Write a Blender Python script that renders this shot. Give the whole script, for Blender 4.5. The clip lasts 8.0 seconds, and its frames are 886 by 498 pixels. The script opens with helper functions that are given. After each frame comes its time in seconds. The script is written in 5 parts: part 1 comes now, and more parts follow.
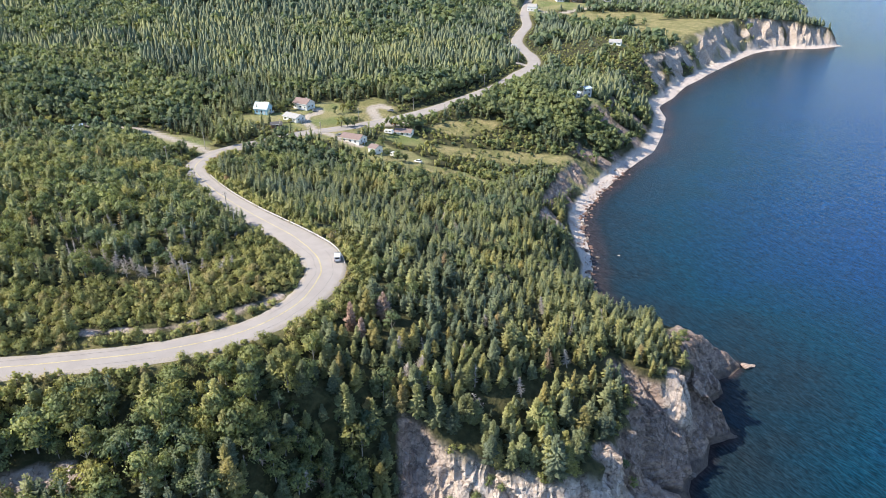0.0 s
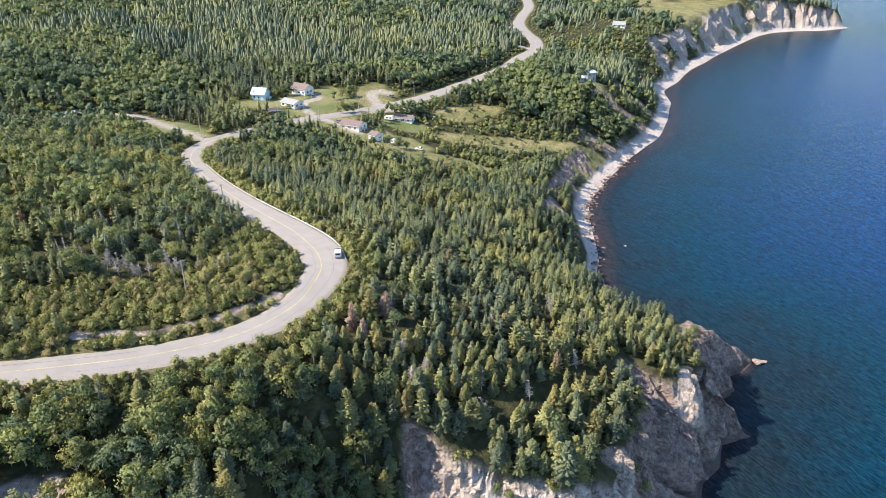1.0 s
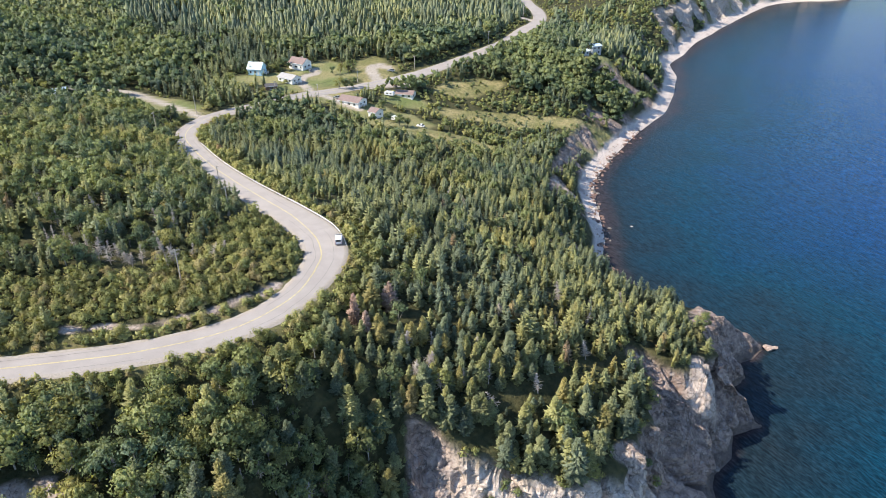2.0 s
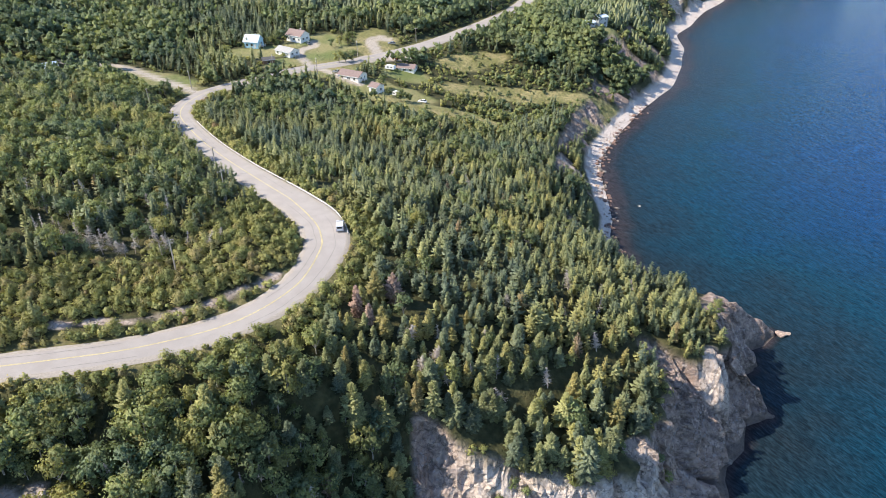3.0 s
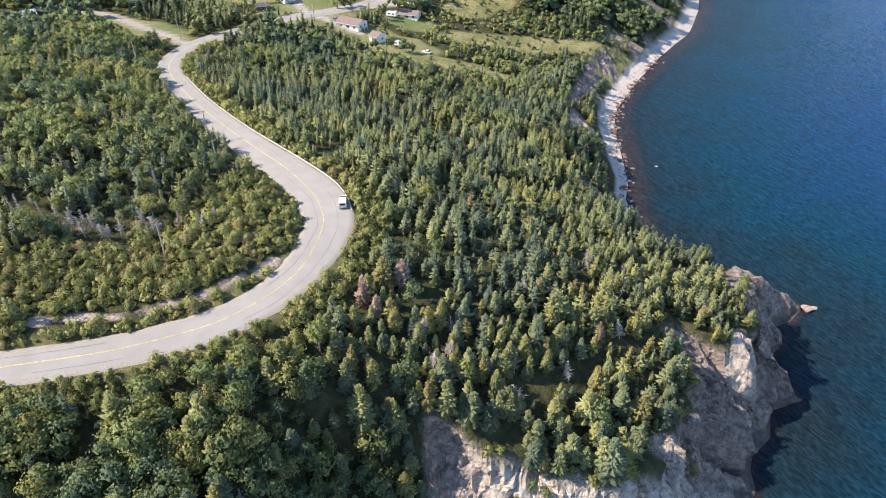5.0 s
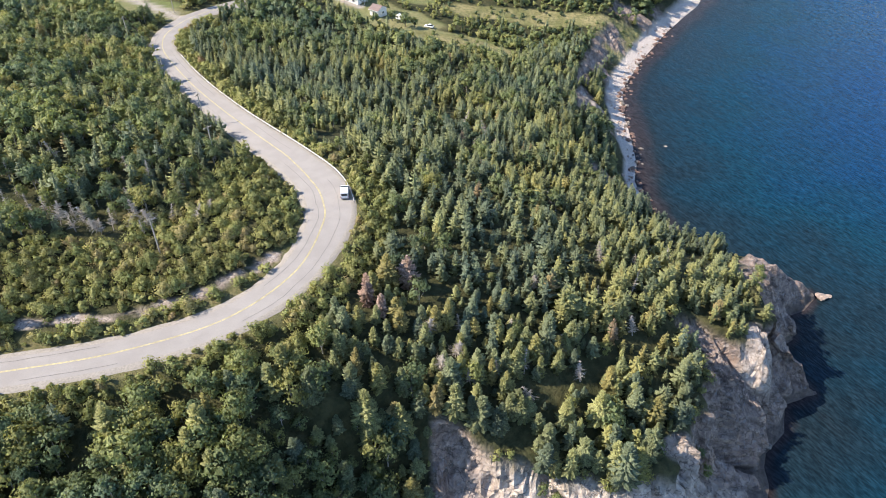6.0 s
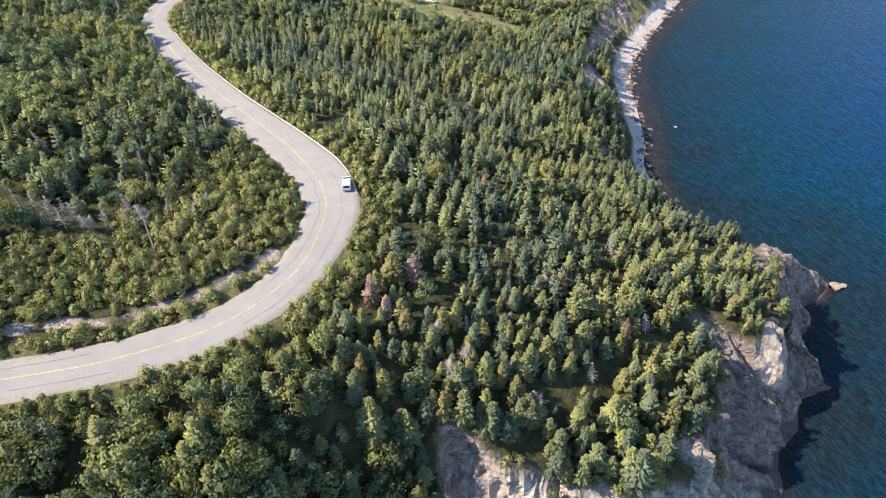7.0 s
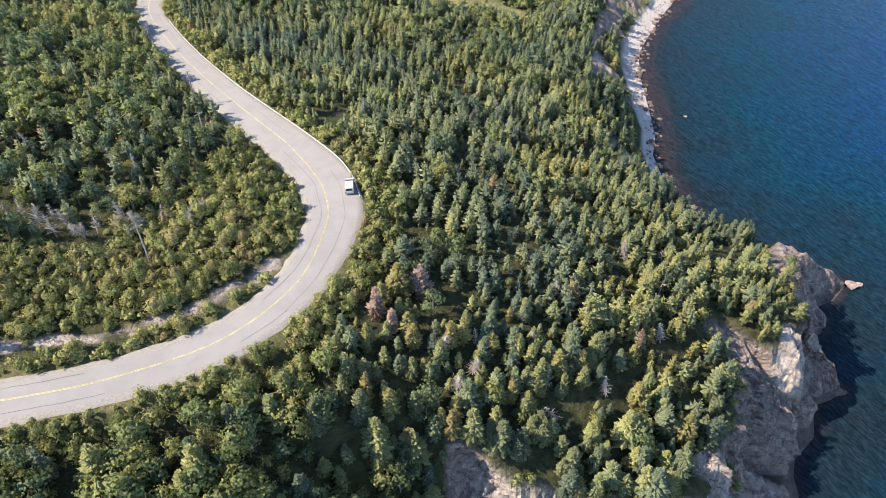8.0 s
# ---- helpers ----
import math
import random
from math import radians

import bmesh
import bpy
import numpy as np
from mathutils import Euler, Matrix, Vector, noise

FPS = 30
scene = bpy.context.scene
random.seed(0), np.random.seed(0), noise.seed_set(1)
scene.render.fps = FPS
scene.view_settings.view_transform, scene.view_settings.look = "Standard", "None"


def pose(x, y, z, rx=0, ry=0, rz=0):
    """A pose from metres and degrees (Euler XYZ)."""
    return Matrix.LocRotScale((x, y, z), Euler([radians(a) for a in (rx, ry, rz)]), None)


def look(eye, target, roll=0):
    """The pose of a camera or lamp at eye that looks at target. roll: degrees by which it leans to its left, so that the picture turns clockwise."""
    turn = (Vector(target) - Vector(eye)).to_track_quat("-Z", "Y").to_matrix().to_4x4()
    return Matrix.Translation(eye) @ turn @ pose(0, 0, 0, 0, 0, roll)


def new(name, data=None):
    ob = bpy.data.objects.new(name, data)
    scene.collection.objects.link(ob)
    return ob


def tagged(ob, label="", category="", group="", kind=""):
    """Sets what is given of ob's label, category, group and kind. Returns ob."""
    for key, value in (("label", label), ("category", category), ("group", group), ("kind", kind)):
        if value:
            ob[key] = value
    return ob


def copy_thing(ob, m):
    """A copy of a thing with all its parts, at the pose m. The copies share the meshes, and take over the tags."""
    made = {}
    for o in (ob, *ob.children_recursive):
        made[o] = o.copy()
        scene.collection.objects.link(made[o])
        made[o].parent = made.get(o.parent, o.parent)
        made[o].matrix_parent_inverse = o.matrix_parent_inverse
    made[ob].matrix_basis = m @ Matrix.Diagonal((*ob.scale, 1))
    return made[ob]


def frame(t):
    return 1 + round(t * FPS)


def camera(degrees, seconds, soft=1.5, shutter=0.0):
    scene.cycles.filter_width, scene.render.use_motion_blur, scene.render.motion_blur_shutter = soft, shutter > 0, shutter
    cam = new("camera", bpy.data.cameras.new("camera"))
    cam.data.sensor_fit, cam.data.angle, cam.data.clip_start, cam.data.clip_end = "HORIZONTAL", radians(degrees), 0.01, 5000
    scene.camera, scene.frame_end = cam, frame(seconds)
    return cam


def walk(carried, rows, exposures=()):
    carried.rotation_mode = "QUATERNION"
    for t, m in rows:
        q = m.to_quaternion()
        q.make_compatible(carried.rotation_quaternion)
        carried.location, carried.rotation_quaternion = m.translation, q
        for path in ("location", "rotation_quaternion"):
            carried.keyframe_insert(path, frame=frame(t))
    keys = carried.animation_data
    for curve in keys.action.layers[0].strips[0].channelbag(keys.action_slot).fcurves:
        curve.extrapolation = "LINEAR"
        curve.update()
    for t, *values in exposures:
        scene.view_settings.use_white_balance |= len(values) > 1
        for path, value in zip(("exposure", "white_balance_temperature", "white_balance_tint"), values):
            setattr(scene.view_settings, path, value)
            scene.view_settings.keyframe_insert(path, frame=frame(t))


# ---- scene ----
cam = camera(64.5, 8.0, soft=0.7)
METRES, EYE, TILT, LEAN, TURN = 68.0, 145.0, -25.4, 0.0, 0.0
ROWS = [
    (0.0, 0.0, 0.0, 0.0, 0.0, 0.0, -0.0),
    (0.5, -0.0105, 0.0527, 0.0259, -0.04, -0.5, 0.03),
    (1.0, -0.0217, 0.1097, 0.0543, -0.06, -1.43, 0.06),
    (1.5, -0.0323, 0.1624, 0.0804, -0.1, -2.51, 0.09),
    (3.0, -0.0654, 0.3291, 0.1647, -0.17, -6.1, 0.12),
    (3.5, -0.076, 0.3818, 0.1914, -0.18, -7.23, 0.13),
    (4.0, -0.0874, 0.4387, 0.2204, -0.21, -8.49, 0.14),
    (4.5, -0.0979, 0.4913, 0.2473, -0.23, -9.68, 0.13),
    (6.0, -0.1317, 0.6571, 0.3333, -0.3, -13.4, 0.13),
    (6.5, -0.1422, 0.7093, 0.3603, -0.32, -14.58, 0.14),
    (7.0, -0.1535, 0.7656, 0.39, -0.34, -15.86, 0.13),
    (7.5, -0.1644, 0.8177, 0.4174, -0.37, -17.05, 0.15),
    (8.0, -0.1763, 0.8758, 0.4491, -0.4, -17.68, 0.14),
]
walk(cam, [(t, pose(0, 0, EYE, TILT, LEAN, TURN) @ pose(METRES * x, METRES * y, METRES * z, 90 + pitch, roll, yaw)) for t, x, y, z, yaw, pitch, roll in ROWS])

# ---- world, sun and exposure ----
SUN_AZ, SUN_EL = radians(5.0), radians(44.0)      # the light travels towards +x, turned a little to +y
world = bpy.data.worlds.new("sky")
scene.world = world
world.use_nodes = True
wnt = world.node_tree
sky = wnt.nodes.new("ShaderNodeTexSky")
sky.sky_type, sky.sun_disc = "NISHITA", False
sky.sun_elevation = SUN_EL
sky.sun_rotation = radians(270.0) - SUN_AZ
sky.altitude = 100.0
sky.dust_density, sky.ozone_density = 0.05, 4.0
wnt.links.new(sky.outputs["Color"], wnt.nodes["Background"].inputs["Color"])
wnt.nodes["Background"].inputs["Strength"].default_value = 0.145
sun_data = bpy.data.lights.new("sun", "SUN")
sun_data.energy, sun_data.angle, sun_data.color = 4.8, radians(0.53), (1.0, 0.905, 0.76)
sun = new("sun", sun_data)
ray = Vector((math.cos(SUN_AZ) * math.cos(SUN_EL), math.sin(SUN_AZ) * math.cos(SUN_EL), -math.sin(SUN_EL)))
sun.matrix_world = look(Vector((0, 200, 400)), Vector((0, 200, 400)) + ray)
scene.view_settings.exposure = 0.90


# ---- noise on arrays ----
def lattice(ix, iy, iz, seed):
    h = (ix.astype(np.int64) * 374761393 + iy.astype(np.int64) * 668265263 + iz.astype(np.int64) * 2147483647 + seed * 1274126177) & 0xFFFFFFFF
    h = ((h ^ (h >> 13)) * 1274126177) & 0xFFFFFFFF
    return ((h ^ (h >> 16)) & 0xFFFFFF) / float(0xFFFFFF)


def vnoise(x, y, z=None, seed=0):
    """Smooth value noise, 0 to 1."""
    x, y = np.asarray(x, float), np.asarray(y, float)
    z = np.zeros_like(x) if z is None else np.asarray(z, float)
    ix, iy, iz = np.floor(x), np.floor(y), np.floor(z)
    u, v, w = x - ix, y - iy, z - iz
    u, v, w = (q * q * (3 - 2 * q) for q in (u, v, w))
    total = 0.0
    for a in (0, 1):
        for b in (0, 1):
            for c in (0, 1):
                total = total + lattice(ix + a, iy + b, iz + c, seed) * (u if a else 1 - u) * (v if b else 1 - v) * (w if c else 1 - w)
    return total


def fbm(x, y, z=None, octaves=4, seed=0):
    total, amp, norm = 0.0, 1.0, 0.0
    for k in range(octaves):
        f = 2.03 ** k
        total = total + amp * vnoise(x * f, y * f, None if z is None else z * f, seed + k * 17)
        norm, amp = norm + amp, amp * 0.5
    return total / norm


def smooth(a, b, x):
    t = np.clip((x - a) / (b - a), 0, 1)
    return t * t * (3 - 2 * t)


# ---- the plan: coast, roads, heights, clearings ----
COAST_NEAR = [(-5000, -900), (-900, -150), (-400, -20), (-200, 25), (-110, 48), (-70, 52), (-42, 61), (-25, 79), (-4, 110), (12, 110.5), (28, 111.5), (43, 117), (56, 128),
              (65, 137), (68, 143), (68.6, 148), (70.5, 152), (74, 155), (77.3, 158), (78.8, 162), (81, 166.8), (85.5, 168.4), (90, 170.7), (88.4, 175),
              (86, 179), (86.2, 183.5), (88.6, 187.8), (92, 190), (93.9, 195.8), (92.5, 198.6), (96, 200.2), (100.3, 202), (104.8, 206.6), (105.5, 210), (97, 214.5),
              (86, 219), (77, 228), (70, 240), (66, 256), (64, 270), (68, 286), (71, 322), (75, 345), (90, 378), (117, 423), (147, 468)]
COAST_FAR = [(172, 533), (178, 564), (182, 584), (200, 611), (219, 646), (252, 694), (320, 785), (372, 844), (416, 865), (450, 868), (503, 893), (482, 925), (515, 1050),
             (640, 1300), (1100, 2600), (1500, 5000), (-5000, 5000)]
ROAD = [(-190, 118, 58), (-130, 122.5, 57), (-100, 126.5, 56), (-80, 130.6, 55.5), (-64.3, 135.2, 55), (-48.2, 143.8, 54.5), (-37.8, 157.6, 54), (-33.8, 174.2, 53.2), (-34.8, 184, 52.8),
        (-38.8, 193.6, 52.4), (-48.2, 206.2, 51.6), (-60.2, 221.4, 50), (-74.2, 240, 47.7), (-88.9, 261.1, 45.2), (-103.6, 285, 42.8), (-112.5, 303, 41), (-116, 322, 39), (-112, 343, 37.2), (-98, 362, 36),
        (-80, 382, 35), (-66, 393, 34), (-48, 407, 33), (-36, 418, 32.5), (-16, 438, 32), (6, 466, 32), (40, 513, 33), (58, 550, 34), (74, 585, 34),
        (77, 620, 34.5), (73, 650, 35), (71, 695, 36), (80, 745, 36.5), (92, 800, 37), (100, 900, 38), (130, 1100, 40)]
KNOTS = [(-55, 108, 43), (-34, 118, 42), (-17, 126, 36), (0, 130, 29), (16, 133, 27), (30, 139, 26), (-28, 135, 47), (-14, 137, 44), (10, 150, 42), (30, 148, 31),
         (44, 174, 32), (70, 185, 25), (57, 164, 25), (48, 156, 26), (22, 177, 40), (-5, 160, 46), (0, 222, 40), (50, 212, 24), (64, 212, 17), (29, 246, 28), (0, 297, 29), (-47, 309, 32), (30, 369, 16),
         (95, 434, 20), (-97, 167, 60), (-110, 207, 62), (-122, 267, 50), (-185, 358, 44), (-75, 150, 54.5), (-70, 105, 44), (-160, 90, 45)]
KNOTS_FAR = [(-200, 200, 72), (-330, 330, 78), (-350, 520, 70), (-180, 520, 52), (-120, 430, 38), (-250, 750, 78), (0, 620, 46), (-60, 820, 66), (94, 476, 33),
             (163, 680, 36), (285, 789, 34), (150, 520, 20), (185, 610, 24), (225, 680, 26), (400, 960, 38), (470, 905, 22), (420, 890, 30), (200, 1000, 40), (-600, 1000, 110), (-100, 1300, 110), (300, 1700, 70), (-900, 400, 100), (-1500, 1800, 140)]


def resample(line, step):
    """A smooth line (Catmull-Rom) through the corners, in even steps."""
    p = np.array(line, float)
    q = np.vstack([2 * p[0] - p[1], p, 2 * p[-1] - p[-2]])
    out = []
    for i in range(1, len(q) - 2):
        a, b, c, d = q[i - 1], q[i], q[i + 1], q[i + 2]
        for t in np.linspace(0, 1, 24, endpoint=False):
            out.append(0.5 * (2 * b + (c - a) * t + (2 * a - 5 * b + 4 * c - d) * t * t + (3 * b - a - 3 * c + d) * t ** 3))
    out = np.array(out + [q[-2]])
    s = np.concatenate([[0], np.cumsum(np.linalg.norm(np.diff(out[:, :2], axis=0), axis=1))])
    at = np.arange(0, s[-1], step)
    return np.stack([np.interp(at, s, out[:, k]) for k in range(out.shape[1])], 1)


def line_distance(x, y, line, value=None):
    """Distance to a polyline, and the line's value at the nearest place."""
    best, val = np.full(x.shape, 1e9), np.zeros(x.shape)
    for i in range(len(line) - 1):
        ax, ay = line[i][:2]
        bx, by = line[i + 1][:2]
        dx, dy = bx - ax, by - ay
        t = np.clip(((x - ax) * dx + (y - ay) * dy) / (dx * dx + dy * dy + 1e-12), 0, 1)
        dist = np.hypot(x - ax - t * dx, y - ay - t * dy)
        nearer = dist < best
        best = np.where(nearer, dist, best)
        if value is not None:
            val = np.where(nearer, value[i] + t * (value[i + 1] - value[i]), val)
    return best, val


def inside(x, y, poly):
    odd = np.zeros(x.shape, bool)
    n = len(poly)
    for i in range(n):
        ax, ay = poly[i]
        bx, by = poly[(i + 1) % n]
        if ay == by:
            continue
        odd ^= ((ay > y) != (by > y)) & (x < (bx - ax) * (y - ay) / (by - ay) + ax)
    return odd


bay = resample(COAST_NEAR[-12:] + COAST_FAR[:11], 12.0)       # the long beach, as one smooth sweep
bay[:, 0] += 2.2 * (vnoise(bay[:, 0] / 17, bay[:, 1] / 17, seed=7) - 0.5)
COAST = np.vstack([np.array(COAST_NEAR[:-12], float), bay, np.array(COAST_FAR[11:], float)])


def coast_distance(x, y):
    """Metres inland from the waterline (out at sea: minus)."""
    d, _ = line_distance(x, y, COAST)
    return np.where(inside(x, y, COAST), d, -d)


knots = np.array(KNOTS + KNOTS_FAR + ROAD[2:-1], float)
reach = 18.0
gap = np.hypot(knots[:, None, 0] - knots[None, :, 0], knots[:, None, 1] - knots[None, :, 1])
system = np.zeros((len(knots) + 3, len(knots) + 3))
system[:len(knots), :len(knots)] = np.sqrt(gap ** 2 + reach ** 2) - 0.6 * np.eye(len(knots)) * 4
system[:len(knots), -3:] = np.stack([np.ones(len(knots)), knots[:, 0], knots[:, 1]], 1)
system[-3:, :len(knots)] = system[:len(knots), -3:].T
weights = np.linalg.solve(system, np.concatenate([knots[:, 2], [0, 0, 0]]))


def plateau(x, y):
    """Height of the land away from its edge."""
    z = weights[-3] + weights[-2] * x + weights[-1] * y
    for (kx, ky, _), w in zip(knots, weights[:-3]):
        z = z + w * np.sqrt((x - kx) ** 2 + (y - ky) ** 2 + reach ** 2)
    return np.clip(z, 8, 190)


ROAD_LINE = resample(ROAD, 3.0)
DRIVES = {  # gravel drives: corners and half width
    "village_loop": ([(-78, 384), (-74, 392), (-80, 403), (-82, 415), (-76, 424), (-78, 432)], 2.3),
    "yard": ([(-38, 417), (-43, 430), (-45, 440), (-40, 446), (-34, 442)], 3.2),
    "junction": ([(-44, 410), (-34, 416), (-26, 420)], 6.5),
    "house_drive": ([(-72, 388), (-62, 384), (-53, 377), (-44, 373)], 2.0),
    "track": ([(-111, 338), (-122, 343), (-134, 352), (-150, 362), (-165, 370), (-190, 366)], 2.6),
    "far_drive": ([(74, 585), (68, 588), (60, 586)], 3.0),
    "far_drive_two": ([(74, 652), (66, 648), (52, 645)], 3.0),
    "field_drive": ([(105, 930), (140, 905), (170, 930), (200, 960)], 3.5),
}
DRIVE_LINES = {k: (resample(v[0], 2.5), v[1]) for k, v in DRIVES.items()}
CLEARINGS = [  # open grass: centre, half sizes, turn
    (-104, 408, 26, 10, 25), (-68, 424, 13, 28, 8), (-64, 384, 16, 8, 35), (-43, 437, 14, 22, 0), (-30, 366, 30, 13, -25), (0, 352, 28, 9, -8), (-24, 395, 16, 9, 0),
    (-138, 352, 30, 12, -30), (-187, 347, 14, 11, 0), (-86, 430, 10, 8, 0), (-86, 394, 16, 7, 40), (86, 392, 24, 13, 35), (40, 392, 46, 8, 5), (95, 478, 16, 9, 0),
    (12, 425, 26, 10, 30), (285, 800, 90, 60, 30), (200, 870, 70, 50, 0), (150, 960, 70, 30, 0), (163, 680, 12, 8, 0), (60, 640, 16, 6, 0), (100, 905, 40, 22, 0),
]


MEADOWS = [(86, 392, 28, 16, 35), (40, 392, 50, 11, 5), (12, 425, 30, 13, 30), (285, 800, 96, 66, 30), (200, 870, 76, 56, 0), (6, 350, 22, 8, -8), (-43, 437, 14, 22, 0), (-60, 366, 12, 6, -30)]  # rough dry grass


def ellipses(x, y, table):
    m = np.zeros(x.shape)
    for cx, cy, a, b, turn in table:
        c, s = math.cos(radians(turn)), math.sin(radians(turn))
        u, v = (x - cx) * c + (y - cy) * s, -(x - cx) * s + (y - cy) * c
        r = np.sqrt((u / a) ** 2 + (v / b) ** 2) + 0.5 * (vnoise(x / 9, y / 9, seed=5) - 0.5)
        m = np.maximum(m, smooth(1.12, 0.88, r))
    return m


BARE_ROCK = [(47, 131, 5, 8, 20), (90, 201, 17, 9, 26), (71, 165, 6, 9, 10), (44, 138, 6, 4, 0), (80, 186, 5, 12, -20)]
BANKS = [(56, 317, 9, 1.8, -10), (-79, 104, 8, 3, 20)]  # bare slips
BANK_LINE = [(-84, 140.4), (-76, 142.4), (-69, 143.4), (-62.8, 145.5), (-56.2, 149.6), (-50.3, 154), (-46.9, 157.6), (-43, 163)]  # the cut bank inside the bend


def banks(x, y):
    """Bare slips and the thin cut bank, 0 to 1."""
    dist, _ = line_distance(x, y, BANK_LINE)
    strip = smooth(1.75, 0.9, dist + 1.7 * (fbm(x / 4, y / 4, octaves=3, seed=78) - 0.45))
    return np.maximum(strip, ellipses(x, y, BANKS))


RAVINE = [(52.5, 165.5, 22), (57, 161.5, 16), (62, 157.5, 9), (67, 152.5, 2)]  # the cleft west of the buttress
SPURS = [  # rocky ribs that run down into the sea: crest line and fall to its sides
    ([(39, 140.5, 25), (42.8, 138, 23.4), (45.6, 133.6, 16.8), (48.5, 129, 9.5), (51, 124.5, 2)], 1.9),
    ([(64, 173.5, 25), (71.2, 169.6, 22.3), (71.6, 166, 17.5), (71.4, 161.5, 10.8), (73.8, 157.2, 1)], 2.1),
    ([(61, 173, 25), (65.3, 168.2, 20.5), (66, 162, 11.5), (69.3, 155.5, 1)], 2.2),
    ([(75, 172.5, 16), (80.8, 172.6, 6.2), (85, 171.6, 3.2), (90, 170.7, 0.3)], 1.7),
    ([(71, 182, 25.5), (75, 188.5, 23), (80.5, 197.5, 18.8), (85.8, 204.3, 15), (91, 206.8, 11), (96, 207.8, 7.5), (100.5, 208, 5), (104.3, 207.8, 1.5)], 1.9),
    ([(84, 192, 10), (88.6, 192.4, 6.5), (92.8, 193, 2.0)], 2.4),
]


def road_half(y):
    """Half width of the road, wider in the bend."""
    return np.interp(y, [110, 140, 160, 180, 195, 230, 300, 400, 430, 600, 5000], [4.1, 4.1, 4.5, 5.6, 5.7, 4.6, 4.2, 4.2, 5.0, 4.8, 4.0])


def land(x, y):
    """Height of the ground, and how much of it is bare rock and beach."""
    x, y = np.asarray(x, float), np.asarray(y, float)
    d = coast_distance(x, y)
    east = smooth(20, 60, x)
    beach = np.interp(y, [200, 225, 262, 275, 300, 330, 560, 620, 880, 900], [0.6, 1.5, 3.5, 3.5, 5.5, 7, 8, 10, 9, 5])
    steep = np.interp(y, [90, 125, 138, 152, 158, 166, 196, 206, 216, 300, 345, 420, 560, 600, 900], [1.25, 1.3, 1.1, 1.15, 1.7, 2.1, 1.75, 1.6, 0.85, 0.8, 0.8, 0.75, 0.75, 0.95, 1.5])
    steep = steep + (0.30 * smooth(158, 150, y) * smooth(126, 136, y)) * smooth(47, 39, x) * smooth(170, 158, y)
    gully = fbm(x / 14, y / 14, octaves=3, seed=3) - 0.5
    fine = 0.55 - 2.2 * np.abs(fbm(x / 6.5, y / 6.5, octaves=4, seed=9) - 0.5) + 0.6 * (fbm(x / 2.7, y / 2.7, octaves=2, seed=19) - 0.5)
    far = smooth(520, 600, y)
    dd = d + (gully * (6 + 10 * far) * smooth(0.5, 9, d) + (fine - 0.2) * 2.0 * smooth(0.2, 3.5, d))
    hollow = smooth(44, 50, x) * smooth(136, 141, y) * smooth(160, 153, y)
    dd = dd + (np.where(dd < 11, 0.62 * dd, 6.8 + 1.5 * (dd - 11)) - dd) * hollow
    shore = np.where(d < beach, d * 0.28, 0.28 * beach + np.maximum(dd - beach, 0) * steep)
    shore = np.where(d < 0, np.maximum(d * 0.22, -14), shore)
    top = plateau(x, y) + 1.3 * (fbm(x / 23, y / 23, octaves=3, seed=21) - 0.5)
    k = 1.4
    h = np.clip(0.5 + 0.5 * (shore - top) / k, 0, 1)
    z = shore + (top - shore) * h - k * h * (1 - h)
    gd, gz = line_distance(x, y, RAVINE, [q[2] for q in RAVINE])
    z = np.where(gd < 14, np.minimum(z, gz + 1.25 * np.maximum(gd - 0.8, 0) + 3.0 * (fine - 0.2) * smooth(0.5, 3, gd)), z)
    for spur, fall in SPURS:
        near = (np.abs(x - spur[1][0]) < 40) & (np.abs(y - spur[1][1]) < 40)
        sd, sz = line_distance(x[near], y[near], spur, [q[2] for q in spur])
        crag = (fbm(x[near] / 3.1, y[near] / 3.1, octaves=3, seed=13) - 0.5) * 4.5 * np.clip(sz / 11, 0.1, 1)
        z[near] = np.maximum(z[near], np.minimum(sz - np.maximum(sd - 0.6, 0) * fall + crag, sz + 1.0))
    face = smooth(0.3, 3.0, top - z) * smooth(beach - 1, beach + 1.5, d)
    patch = fbm(x / 16, y / 16, octaves=3, seed=31)
    bare = np.interp(y, [90, 200, 214, 228, 300, 312, 330, 350, 430, 540, 580, 900], [0.75, 0.9, 0.85, 0.25, 0.32, 0.48, 0.50, 0.52, 0.5, 0.45, 0.46, 0.62])
    bare = np.where(y < 205, 0.10 + 1.0 * smooth(-14, -5, x), bare)
    rock = face * smooth(1 - bare - 0.07, 1 - bare + 0.07, patch + 0.15 * (bare - 0.5))
    crag_foot = smooth(-8, 0, x) * smooth(216, 209, y) * smooth(-9, -3, d) * (d < 9)
    rock = np.maximum(rock, np.maximum(crag_foot, banks(x, y) * smooth(0.25, 0.5, fbm(x / 3, y / 3, octaves=2, seed=77))))
    rock = np.maximum(rock, ellipses(x, y, BARE_ROCK))
    sand = smooth(beach + 2.0, beach - 0.5, d) * smooth(-6, -1, d) * smooth(205, 222, y)
    rd, rz = line_distance(x, y, ROAD_LINE, ROAD_LINE[:, 2])
    half = road_half(y)
    bed = smooth(half + 7.0, half + 1.0, rd) * (d > 4)
    z = z + (rz - 0.22 - z) * bed
    return z, d, rock, sand, rd


# ---- materials ----
def shader(name, rough=0.7, color=(0.5, 0.5, 0.5), metal=0.0):
    m = bpy.data.materials.new(name)
    m.use_nodes = True
    b = m.node_tree.nodes["Principled BSDF"]
    b.inputs["Roughness"].default_value, b.inputs["Metallic"].default_value = rough, metal
    b.inputs["Base Color"].default_value = (*color, 1)
    return m, m.node_tree, b


